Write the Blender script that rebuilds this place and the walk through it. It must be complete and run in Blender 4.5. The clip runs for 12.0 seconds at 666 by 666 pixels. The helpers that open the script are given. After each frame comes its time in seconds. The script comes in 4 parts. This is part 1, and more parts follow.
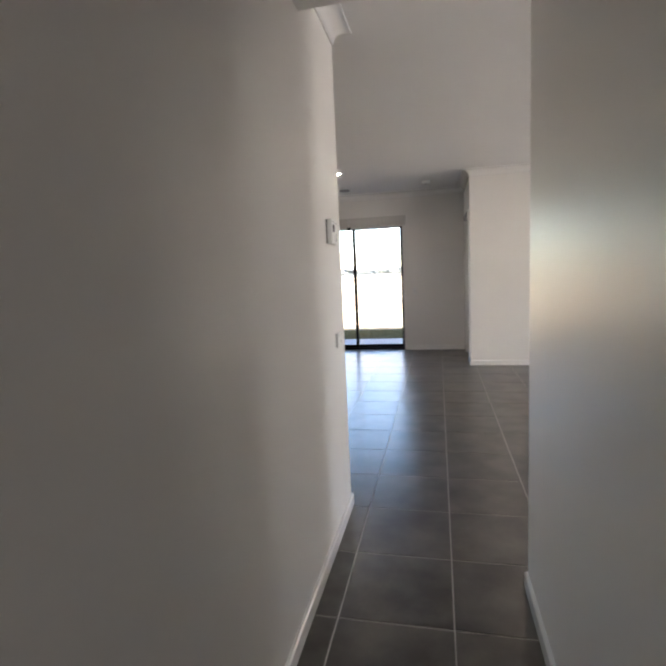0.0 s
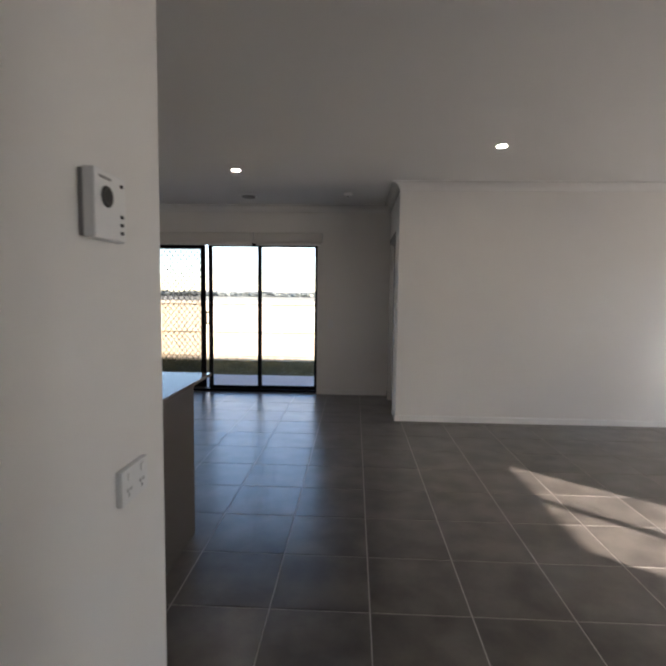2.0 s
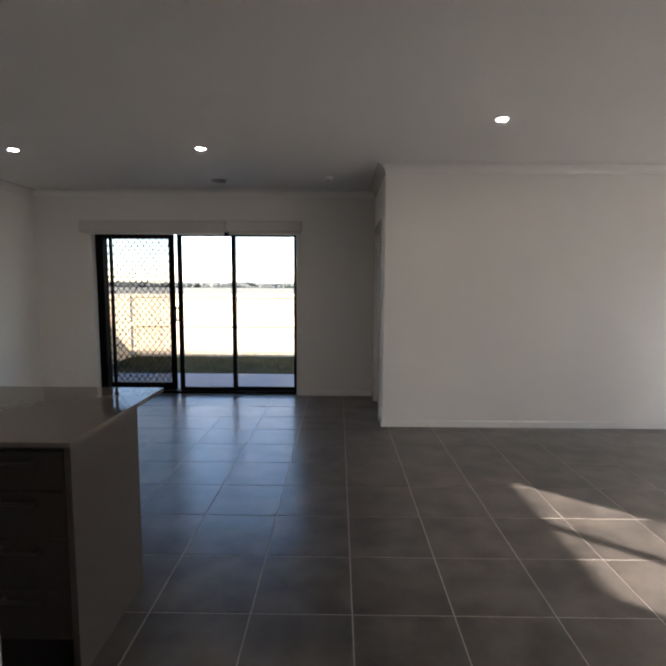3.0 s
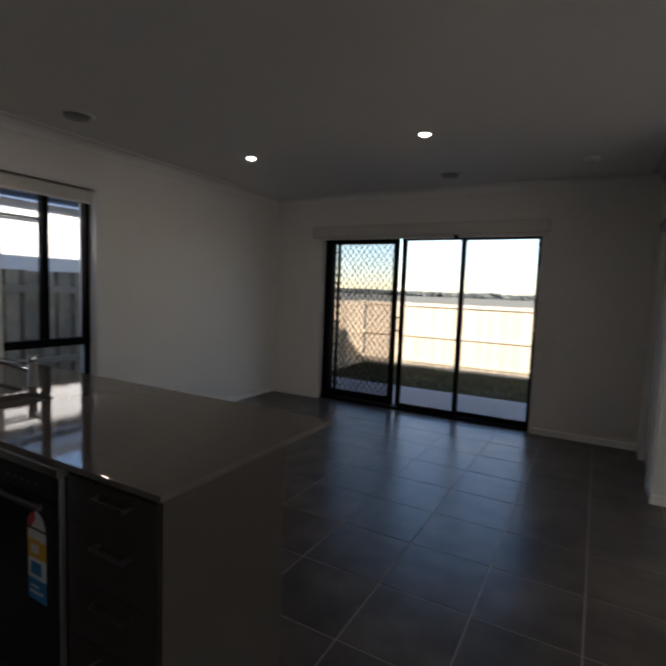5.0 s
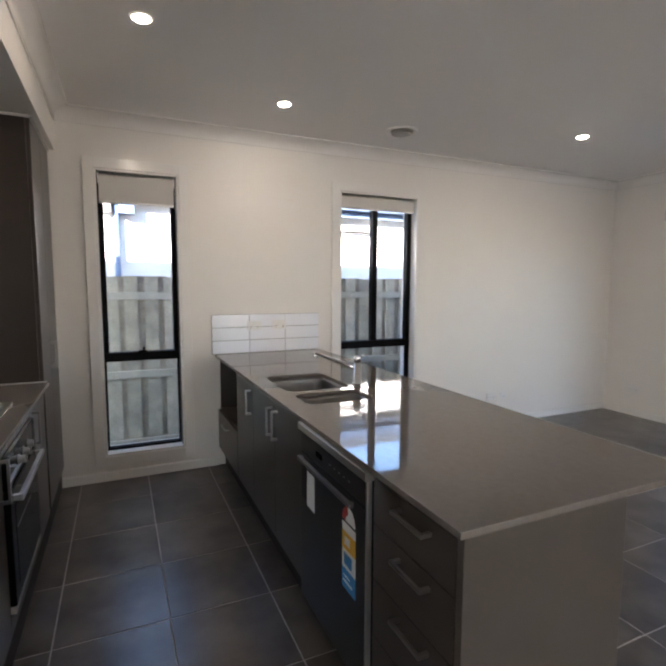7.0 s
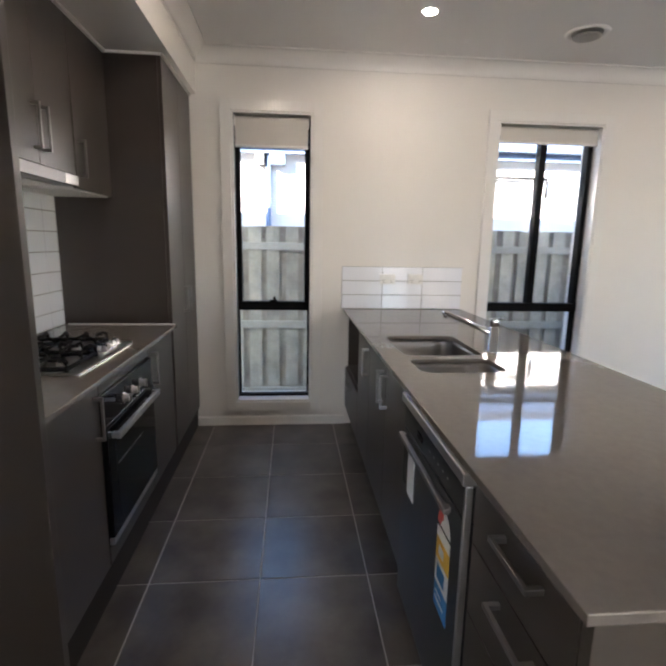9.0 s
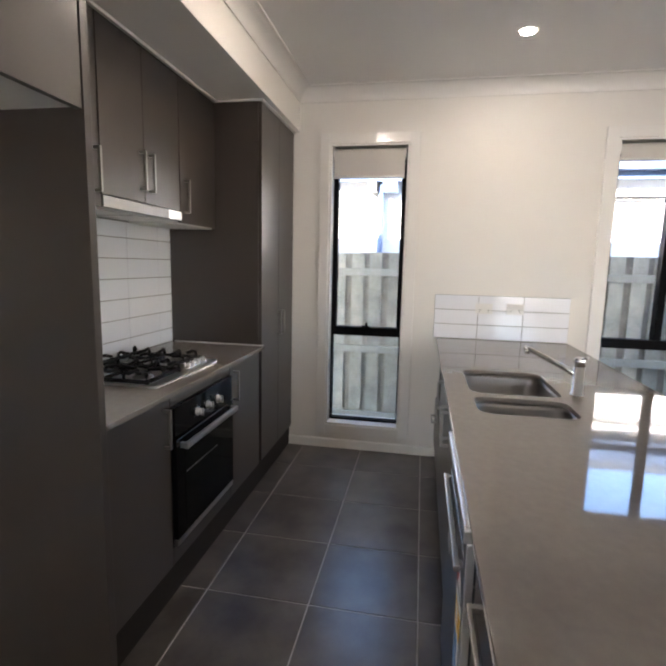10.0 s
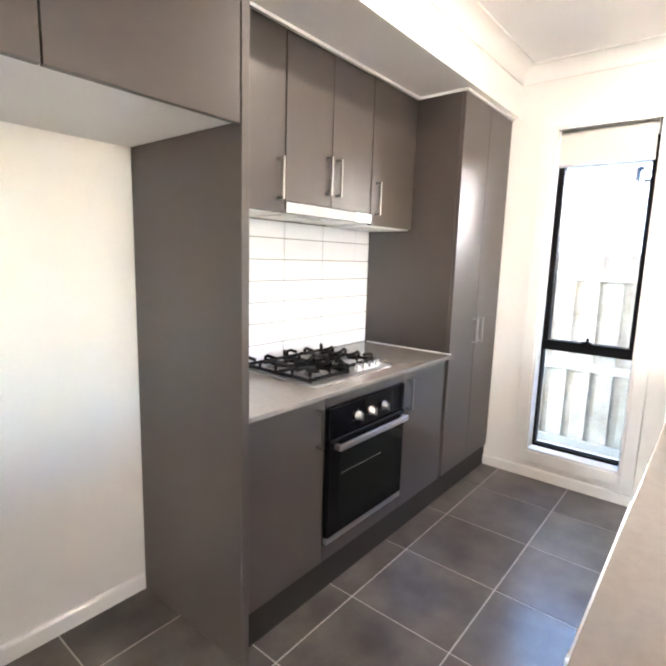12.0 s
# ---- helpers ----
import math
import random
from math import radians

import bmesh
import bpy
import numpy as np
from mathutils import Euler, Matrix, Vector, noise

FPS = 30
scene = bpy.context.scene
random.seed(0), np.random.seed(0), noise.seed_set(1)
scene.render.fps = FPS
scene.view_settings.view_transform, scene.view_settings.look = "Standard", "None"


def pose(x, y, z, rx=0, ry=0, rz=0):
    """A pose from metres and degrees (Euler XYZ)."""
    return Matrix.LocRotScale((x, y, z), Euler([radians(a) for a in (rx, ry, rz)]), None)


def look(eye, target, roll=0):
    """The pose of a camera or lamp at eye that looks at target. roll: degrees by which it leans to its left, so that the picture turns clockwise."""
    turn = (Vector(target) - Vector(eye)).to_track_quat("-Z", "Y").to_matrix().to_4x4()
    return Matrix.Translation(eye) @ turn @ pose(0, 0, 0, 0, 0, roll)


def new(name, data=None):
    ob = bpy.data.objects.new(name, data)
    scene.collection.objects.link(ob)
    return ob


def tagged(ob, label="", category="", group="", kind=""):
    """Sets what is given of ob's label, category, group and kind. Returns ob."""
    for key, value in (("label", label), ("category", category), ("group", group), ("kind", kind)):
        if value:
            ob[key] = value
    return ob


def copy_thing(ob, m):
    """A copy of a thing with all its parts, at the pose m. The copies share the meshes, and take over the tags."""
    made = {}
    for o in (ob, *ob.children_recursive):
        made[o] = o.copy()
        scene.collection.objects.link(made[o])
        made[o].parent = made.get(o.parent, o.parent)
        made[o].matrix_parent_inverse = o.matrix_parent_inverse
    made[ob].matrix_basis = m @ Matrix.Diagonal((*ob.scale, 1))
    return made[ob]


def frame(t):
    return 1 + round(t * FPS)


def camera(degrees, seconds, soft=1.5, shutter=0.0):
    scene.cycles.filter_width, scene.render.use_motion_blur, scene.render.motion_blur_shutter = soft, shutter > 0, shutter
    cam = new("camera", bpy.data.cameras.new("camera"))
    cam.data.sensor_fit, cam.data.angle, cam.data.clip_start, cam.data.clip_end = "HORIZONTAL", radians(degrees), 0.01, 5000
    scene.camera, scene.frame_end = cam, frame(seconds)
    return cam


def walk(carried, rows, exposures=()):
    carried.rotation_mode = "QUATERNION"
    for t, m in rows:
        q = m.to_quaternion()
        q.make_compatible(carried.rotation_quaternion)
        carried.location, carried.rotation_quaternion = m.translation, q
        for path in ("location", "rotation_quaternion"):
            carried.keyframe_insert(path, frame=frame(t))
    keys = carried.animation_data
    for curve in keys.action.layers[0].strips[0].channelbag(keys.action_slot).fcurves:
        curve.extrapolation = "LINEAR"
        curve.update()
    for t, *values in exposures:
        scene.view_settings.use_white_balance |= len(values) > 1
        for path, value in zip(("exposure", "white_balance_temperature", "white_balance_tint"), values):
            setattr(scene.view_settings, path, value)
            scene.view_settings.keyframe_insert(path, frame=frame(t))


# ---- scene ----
cam = camera(70.0, 12.0, soft=2.6, shutter=0.3)
PATH = [
    (0, (-0.037, -4.36, 1.357), (-0.473, -2.424, 1.108), -2.7),
    (0.5, (-0.111, -4.018, 1.375), (-0.287, -2.037, 1.161), -2.0),
    (1, (-0.19, -3.611, 1.404), (-0.18, -1.624, 1.176), -1.2),
    (1.5, (-0.125, -3.24, 1.422), (-0.182, -1.252, 1.212), -1.3),
    (2, (-0.091, -2.888, 1.405), (-0.179, -0.896, 1.246), 0.7),
    (2.5, (-0.071, -2.625, 1.426), (-0.089, -0.634, 1.227), 0.3),
    (4.3, (-0.075, -1.851, 1.457), (-0.257, 0.131, 1.261), 0.9),
    (4.5, (-0.104, -1.782, 1.457), (-0.485, 0.173, 1.268), 0.6),
    (5, (-0.053, -1.626, 1.444), (-1.018, 0.116, 1.265), 2.2),
    (5.5, (-0.088, -1.531, 1.448), (-1.369, -0.005, 1.271), 0.5),
    (6, (-0.178, -1.516, 1.46), (-1.617, -0.138, 1.286), 0.3),
    (6.5, (-0.193, -1.481, 1.449), (-1.88, -0.425, 1.252), 0.1),
    (7, (-0.196, -1.475, 1.443), (-2.012, -0.661, 1.246), 0.2),
    (7.2, (-0.209, -1.459, 1.443), (-2.051, -0.708, 1.231), 0.0),
    (8.8, (-0.453, -1.244, 1.376), (-2.39, -0.961, 0.964), 1.3),
    (9, (-0.478, -1.196, 1.378), (-2.436, -1.021, 1.007), 1.0),
    (9.5, (-0.46, -1.046, 1.399), (-2.429, -1.202, 1.083), 1.5),
    (10, (-0.492, -0.922, 1.408), (-2.439, -1.28, 1.122), 1.3),
    (10.5, (-0.653, -0.818, 1.331), (-2.531, -1.462, 1.089), 2.7),
    (11, (-0.718, -0.76, 1.409), (-2.501, -1.616, 1.115), 1.1),
    (11.5, (-0.714, -0.681, 1.43), (-2.343, -1.797, 1.112), 1.8),
    (12, (-0.749, -0.703, 1.428), (-2.283, -1.949, 1.118), 1.7),
]
walk(cam, [(t, look(eye, target, roll)) for t, eye, target, roll in PATH],
     exposures=[(t, stops, 6500, 17) for t, stops in
                ((0, 3.2), (0.5, 3.1), (1.0, 3.05), (1.5, 2.75), (2.0, 2.2), (2.5, 2.3), (4.5, 1.15), (5.0, 1.15), (5.5, 3.35), (6.0, 3.45), (6.5, 3.3), (7.0, 3.3),
                 (9.5, 3.65), (10.0, 3.8), (10.5, 4.15), (11.0, 4.7), (12, 5.6))])

# ---- world and light ----
SUN_AZ = Vector((0.767, -0.642))          # horizontal way towards the sun
SUN_EL = radians(22.3)
world = bpy.data.worlds.new("sky")
scene.world = world
world.use_nodes = True
wn = world.node_tree.nodes
sky = wn.new("ShaderNodeTexSky")
sky.sky_type = "NISHITA"
sky.sun_disc = False
sky.dust_density = 0.15
sky.ozone_density = 2.5
sky.sun_elevation = SUN_EL
sky.sun_rotation = math.atan2(SUN_AZ.x, SUN_AZ.y)
world.node_tree.links.new(sky.outputs[0], wn["Background"].inputs[0])
wn["Background"].inputs[1].default_value = 0.13
sun_data = bpy.data.lights.new("sun", "SUN")
sun_data.energy = 5.0
sun_data.angle = radians(0.55)
sun_data.color = (1.0, 0.93, 0.82)
sun = new("sun", sun_data)
to_sun = Vector((SUN_AZ.x * math.cos(SUN_EL), SUN_AZ.y * math.cos(SUN_EL), math.sin(SUN_EL)))
sun.matrix_basis = Matrix.Translation((0, 0, 20)) @ to_sun.to_track_quat("Z", "Y").to_matrix().to_4x4()


def flat_lamp(name, loc, way, width, height, power, color):
    """A flat lamp: daylight in the opening of a window out of view, or added fill."""
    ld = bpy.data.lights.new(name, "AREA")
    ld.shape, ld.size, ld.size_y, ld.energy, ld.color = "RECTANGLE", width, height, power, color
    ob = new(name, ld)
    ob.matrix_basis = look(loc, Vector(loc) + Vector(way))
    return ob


flat_lamp("living_window_daylight", (5.17, -3.04, 1.22), (-1, 0.05, -0.05), 1.4, 1.95, 4.5, (0.98, 0.98, 1.0))
flat_lamp("side_window_daylight", (5.17, 1.46, 1.22), (-1, -0.05, -0.05), 0.9, 1.95, 2.2, (0.98, 0.98, 1.0))
# added fill behind the walk; the plain end wall has no glazing
flat_lamp("passage_fill_light", (-0.12, -6.44, 1.2), (0, 1, 0), 0.7, 1.9, 0.7, (0.98, 0.98, 1.0))

# ---- materials ----
def mat(name, color, rough=0.5, metal=0.0, var=0.06, scale=6.0, fine=60.0, bump=0.02, spec=0.5,
        tint=None, rvar=0.08, per_object=0.0, coat=0.0, ripple=0.0, fvar=None, span=(0.22, 0.78)):
    """Principled surface with a broad and a fine variation of colour, gloss and relief in world metres."""
    m = bpy.data.materials.new(name)
    m.use_nodes = True
    nt = m.node_tree
    b = nt.nodes["Principled BSDF"]
    b.inputs["Metallic"].default_value = metal
    b.inputs["Specular IOR Level"].default_value = spec
    b.inputs["Coat Weight"].default_value = coat
    b.inputs["Coat Roughness"].default_value = 0.1
    geo = nt.nodes.new("ShaderNodeNewGeometry")
    pos = geo.outputs["Position"]
    if per_object:
        info = nt.nodes.new("ShaderNodeObjectInfo")
        mul = nt.nodes.new("ShaderNodeMath")
        mul.operation = "MULTIPLY"
        mul.inputs[1].default_value = 37.0
        nt.links.new(info.outputs["Random"], mul.inputs[0])
        add = nt.nodes.new("ShaderNodeVectorMath")
        add.operation = "ADD"
        nt.links.new(pos, add.inputs[0])
        nt.links.new(mul.outputs[0], add.inputs[1])
        pos = add.outputs[0]
    big = nt.nodes.new("ShaderNodeTexNoise")
    big.inputs["Scale"].default_value = scale
    big.inputs["Detail"].default_value = 5
    small = nt.nodes.new("ShaderNodeTexNoise")
    small.inputs["Scale"].default_value = fine
    small.inputs["Detail"].default_value = 3
    for n in (big, small):
        nt.links.new(pos, n.inputs["Vector"])
    ramp = nt.nodes.new("ShaderNodeMapRange")
    ramp.inputs[1].default_value, ramp.inputs[2].default_value = span
    nt.links.new(big.outputs[0], ramp.inputs[0])
    mix = nt.nodes.new("ShaderNodeMix")
    mix.data_type = "RGBA"
    other = tint or color
    mix.inputs[6].default_value = (*[c * (1 - var) for c in color], 1)
    mix.inputs[7].default_value = (*[min(1, c * (1 + var)) for c in other], 1)
    nt.links.new(ramp.outputs[0], mix.inputs[0])
    hsv = nt.nodes.new("ShaderNodeHueSaturation")
    val = nt.nodes.new("ShaderNodeMapRange")
    fvar = var if fvar is None else fvar
    val.inputs[3].default_value, val.inputs[4].default_value = 1 - fvar, 1 + fvar
    nt.links.new(small.outputs[0], val.inputs[0])
    value_out = val.outputs[0]
    if per_object:
        pv = nt.nodes.new("ShaderNodeMapRange")
        pv.inputs[3].default_value, pv.inputs[4].default_value = 1 - per_object, 1 + per_object
        nt.links.new(info.outputs["Random"], pv.inputs[0])
        mm = nt.nodes.new("ShaderNodeMath")
        mm.operation = "MULTIPLY"
        nt.links.new(value_out, mm.inputs[0])
        nt.links.new(pv.outputs[0], mm.inputs[1])
        value_out = mm.outputs[0]
    nt.links.new(value_out, hsv.inputs["Value"])
    nt.links.new(mix.outputs[2], hsv.inputs["Color"])
    nt.links.new(hsv.outputs[0], b.inputs["Base Color"])
    rr = nt.nodes.new("ShaderNodeMapRange")
    rr.inputs[3].default_value, rr.inputs[4].default_value = max(0.02, rough * (1 - rvar)), min(1, rough * (1 + rvar))
    nt.links.new(big.outputs[0], rr.inputs[0])
    nt.links.new(rr.outputs[0], b.inputs["Roughness"])
    last = None
    if ripple:
        bp = nt.nodes.new("ShaderNodeBump")
        bp.inputs["Strength"].default_value = ripple
        bp.inputs["Distance"].default_value = 0.01
        nt.links.new(big.outputs[0], bp.inputs["Height"])
        last = bp
    if bump:
        bp = nt.nodes.new("ShaderNodeBump")
        bp.inputs["Strength"].default_value = bump
        bp.inputs["Distance"].default_value = 0.004
        nt.links.new(small.outputs[0], bp.inputs["Height"])
        if last:
            nt.links.new(last.outputs[0], bp.inputs["Normal"])
        last = bp
    if last:
        nt.links.new(last.outputs[0], b.inputs["Normal"])
    return m


def glow(name, color, strength):
    m = bpy.data.materials.new(name)
    m.use_nodes = True
    b = m.node_tree.nodes["Principled BSDF"]
    b.inputs["Base Color"].default_value = (0.8, 0.8, 0.8, 1)
    b.inputs["Emission Color"].default_value = (*color, 1)
    b.inputs["Emission Strength"].default_value = strength
    return m


def clear_glass(name):
    m = bpy.data.materials.new(name)
    m.use_nodes = True
    b = m.node_tree.nodes["Principled BSDF"]
    b.inputs["Base Color"].default_value = (0.97, 0.985, 0.98, 1)
    b.inputs["Transmission Weight"].default_value = 1.0
    b.inputs["Roughness"].default_value = 0.0
    b.inputs["IOR"].default_value = 1.1
    return m


WALL = mat("wall_paint", (0.76, 0.735, 0.70), 0.42, var=0.015, scale=1.5, fine=220, bump=0.05)
CEIL = mat("ceiling_paint", (0.78, 0.77, 0.755), 0.75, var=0.015, scale=1.2, fine=180, bump=0.04)
TRIM = mat("trim_gloss_paint", (0.80, 0.785, 0.76), 0.14, var=0.015, scale=3, fine=90, bump=0.02)
TILE = mat("floor_tile", (0.066, 0.057, 0.050), 0.28, var=0.20, scale=4.6, fine=60, bump=0.002, tint=(0.106, 0.093, 0.081),
           rvar=0.03, spec=0.55, per_object=0.06, fvar=0.10, span=(0.33, 0.67))
GROUT = mat("grout", (0.42, 0.39, 0.36), 0.85, var=0.12, scale=9, fine=300, bump=0.2)
LAM = mat("cabinet_laminate", (0.052, 0.042, 0.036), 0.33, var=0.05, scale=3, fine=350, bump=0.06)
# dark laminate of the kickboards, also used for shade in the pantry gap
LAMDARK = mat("kick_and_gap_laminate", (0.028, 0.023, 0.020), 0.6, spec=0.25, var=0.05, scale=3, fine=300, bump=0.05)
PANEL = mat("end_panel_laminate", (0.075, 0.063, 0.053), 0.42, var=0.04, scale=3, fine=350, bump=0.06)
INSIDE = mat("cabinet_white_board", (0.72, 0.72, 0.71), 0.5, var=0.02, scale=3, fine=200)
STONE = mat("reconstituted_stone", (0.18, 0.158, 0.141), 0.045, var=0.07, scale=45, fine=420, bump=0.0, rvar=0.25)
SPLASH = mat("splash_tile_glaze", (0.80, 0.82, 0.87), 0.08, var=0.012, scale=9, fine=70, bump=0.01, per_object=0.015, ripple=0.02)
SGROUT = mat("splash_grout", (0.24, 0.238, 0.235), 0.9, var=0.1, scale=20, fine=300)
STEEL = mat("brushed_steel", (0.62, 0.60, 0.58), 0.31, metal=1.0, var=0.04, scale=12, fine=300, bump=0.03)
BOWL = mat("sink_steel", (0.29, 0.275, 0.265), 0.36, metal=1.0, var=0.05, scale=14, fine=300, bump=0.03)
HOOD = mat("hood_steel", (0.30, 0.29, 0.285), 0.45, metal=1.0, var=0.04, scale=12, fine=300, bump=0.03)
BURNER = mat("burner_alloy", (0.22, 0.215, 0.21), 0.4, metal=1.0, var=0.08, bump=0.0)
OUTLET = mat("outlet_plastic", (0.74, 0.735, 0.725), 0.35, var=0.01, bump=0.0)
CHROME = mat("chrome", (0.8, 0.8, 0.8), 0.07, metal=1.0, var=0.01, bump=0.0)
SATIN = mat("satin_nickel", (0.32, 0.305, 0.29), 0.32, metal=1.0, var=0.02, bump=0.0)
ALU = mat("black_aluminium", (0.005, 0.005, 0.0055), 0.5, var=0.15, scale=10, fine=300, spec=0.06)
CAST = mat("cast_iron", (0.0045, 0.0043, 0.0043), 0.5, spec=0.15, var=0.2, scale=40, fine=400, bump=0.15)
OVENGLASS = mat("oven_glass", (0.004, 0.004, 0.0045), 0.05, var=0.05, bump=0.0, spec=0.1)
OVENDARK = mat("oven_window", (0.006, 0.007, 0.0065), 0.06, var=0.05, bump=0.0, spec=0.1)
PLASTIC = mat("white_plastic", (0.78, 0.77, 0.75), 0.32, var=0.01, bump=0.0)
GREYPL = mat("grey_plastic", (0.30, 0.29, 0.28), 0.4, var=0.03, bump=0.0)
BLACKPL = mat("black_plastic", (0.015, 0.015, 0.015), 0.35, var=0.05, bump=0.0)
DWSTEEL = mat("dark_steel", (0.055, 0.055, 0.057), 0.3, metal=0.7, var=0.05, scale=4, fine=300)
BLIND = mat("blind_fabric", (0.60, 0.575, 0.54), 0.85, var=0.03, scale=3, fine=500, bump=0.15)
FENCE = mat("weathered_paling", (0.34, 0.335, 0.285), 0.85, var=0.2, scale=5, fine=55, bump=0.25, tint=(0.44, 0.42, 0.35), per_object=0.14)
# darker copy of FENCE: shade of the recessed back palings put into colour
SHADEFENCE = mat("shaded_paling", (0.23, 0.205, 0.17), 0.9, var=0.25, scale=5, fine=55, bump=0.3, tint=(0.30, 0.28, 0.23), per_object=0.2)
NEWFENCE = mat("new_pine_paling", (0.70, 0.59, 0.43), 0.8, var=0.07, scale=4, fine=55, bump=0.2, per_object=0.1)
RAIL = mat("fence_rail", (0.40, 0.39, 0.34), 0.85, var=0.15, scale=4, fine=50, bump=0.2)
CONC = mat("patio_concrete", (0.31, 0.29, 0.285), 0.85, var=0.08, scale=2, fine=90, bump=0.15)
SOIL = mat("ground_soil", (0.27, 0.245, 0.175), 0.95, var=0.2, scale=0.8, fine=25, bump=0.4)
BLADE = mat("grass_blade", (0.055, 0.062, 0.02), 0.7, var=0.3, scale=3, fine=30, bump=0.0, tint=(0.10, 0.085, 0.035))
RENDER = mat("neighbour_render", (0.78, 0.77, 0.75), 0.85, var=0.03, scale=2, fine=120, bump=0.15)
COLORB = mat("neighbour_steel_trim", (0.10, 0.145, 0.23), 0.4, var=0.04, scale=3, fine=100)
ROOF = mat("roof_tile", (0.10, 0.10, 0.105), 0.7, var=0.12, scale=6, fine=60, bump=0.3)
# haze of the distance is mixed into this pale grey-green
TREES = mat("hazed_foliage", (0.13, 0.14, 0.13), 0.9, var=0.3, scale=0.5, fine=4, bump=0.0)
PAPER = mat("paper_label", (0.78, 0.78, 0.77), 0.6, var=0.02)
RED = mat("label_red", (0.55, 0.06, 0.05), 0.45, var=0.02)
YELLOW = mat("label_yellow", (0.75, 0.42, 0.03), 0.45, var=0.02)
BLUE = mat("label_blue", (0.03, 0.22, 0.52), 0.45, var=0.02)
INK = mat("label_ink", (0.03, 0.03, 0.03), 0.5, var=0.02)
GLASS = clear_glass("window_glass")
def insect_mesh(name, open_share):
    """Fine woven dark wire that lets a share of the light pass."""
    m = bpy.data.materials.new(name)
    m.use_nodes = True
    nt = m.node_tree
    b = nt.nodes["Principled BSDF"]
    b.inputs["Base Color"].default_value = (0.015, 0.015, 0.015, 1)
    b.inputs["Roughness"].default_value = 0.7
    clear = nt.nodes.new("ShaderNodeBsdfTransparent")
    mix = nt.nodes.new("ShaderNodeMixShader")
    mix.inputs[0].default_value = open_share
    nt.links.new(b.outputs[0], mix.inputs[1])
    nt.links.new(clear.outputs[0], mix.inputs[2])
    nt.links.new(mix.outputs[0], nt.nodes["Material Output"].inputs[0])
    return m


MESH = insect_mesh("insect_mesh", 0.7)
LAMP = glow("downlight_lens", (1.0, 0.88, 0.72), 36.0)


# ---- building helpers ----
def thing(name, loc, label, category, group=""):
    ob = new(name)
    ob.empty_display_size = 0.1
    ob.location = loc
    return tagged(ob, label, category, group)


def add_box(bm, lo, hi, bevel=0.0):
    lo, hi = [min(a, b) for a, b in zip(lo, hi)], [max(a, b) for a, b in zip(lo, hi)]
    vs = [bm.verts.new((x, y, z)) for x in (lo[0], hi[0]) for y in (lo[1], hi[1]) for z in (lo[2], hi[2])]
    fs = [bm.faces.new([vs[i] for i in q]) for q in
          ((0, 1, 3, 2), (4, 6, 7, 5), (0, 4, 5, 1), (2, 3, 7, 6), (0, 2, 6, 4), (1, 5, 7, 3))]
    if bevel:
        es = list({e for f in fs for e in f.edges})
        bmesh.ops.bevel(bm, geom=es, offset=bevel, segments=2, affect="EDGES", profile=0.6)
    return bm


def add_tube(bm, pts, r, seg=12, cap=True):
    """A round bar along a chain of points."""
    pts = [Vector(p) for p in pts]
    rings = []
    for i, p in enumerate(pts):
        d = (pts[min(i + 1, len(pts) - 1)] - pts[max(i - 1, 0)]).normalized()
        side = d.cross(Vector((0, 0, 1)))
        if side.length < 1e-3:
            side = Vector((1, 0, 0))
        side.normalize()
        up = side.cross(d)
        rr = r[i] if isinstance(r, (list, tuple)) else r
        rings.append([bm.verts.new(p + rr * (math.cos(a) * side + math.sin(a) * up))
                      for a in (2 * math.pi * k / seg for k in range(seg))])
    for a, b in zip(rings, rings[1:]):
        for k in range(seg):
            f = bm.faces.new((a[k], a[(k + 1) % seg], b[(k + 1) % seg], b[k]))
            f.smooth = True
    if cap:
        bm.faces.new(rings[0][::-1])
        bm.faces.new(rings[-1])
    return bm


def add_lathe(bm, centre, axis, profile, seg=28):
    """Turns (distance along axis, radius) pairs about an axis from a centre."""
    ax = Vector(axis).normalized()
    u = ax.orthogonal().normalized()
    v = ax.cross(u)
    rings = []
    for h, r in profile:
        rings.append([bm.verts.new(Vector(centre) + ax * h + r * (math.cos(a) * u + math.sin(a) * v))
                      for a in (2 * math.pi * k / seg for k in range(seg))])
    for a, b in zip(rings, rings[1:]):
        for k in range(seg):
            f = bm.faces.new((a[k], a[(k + 1) % seg], b[(k + 1) % seg], b[k]))
            f.smooth = True
    bm.faces.new(rings[0][::-1])
    bm.faces.new(rings[-1])
    return bm


def part(name, bm, material, parent=None, label=""):
    """Links a bmesh, given in world metres, as one mesh object under a thing or a part."""
    me = bpy.data.meshes.new(name)
    bmesh.ops.recalc_face_normals(bm, faces=bm.faces)
    bm.to_mesh(me)
    bm.free()
    me.materials.append(material)
    ob = new(name, me)
    if parent:
        ob.parent = parent
        if parent.type == "EMPTY":
            ob.matrix_parent_inverse = Matrix.Translation(-parent.location)
    if label:
        ob["label"] = label
    return ob


def box(name, lo, hi, material, parent=None, bevel=0.002, label=""):
    return part(name, add_box(bmesh.new(), lo, hi, bevel), material, parent, label)


def boxes(name, items, material, parent=None, bevel=0.0, label=""):
    bm = bmesh.new()
    for lo, hi in items:
        add_box(bm, lo, hi, bevel)
    return part(name, bm, material, parent, label)


def structure(ob, label, category):
    return tagged(ob, label, category, kind="structure")


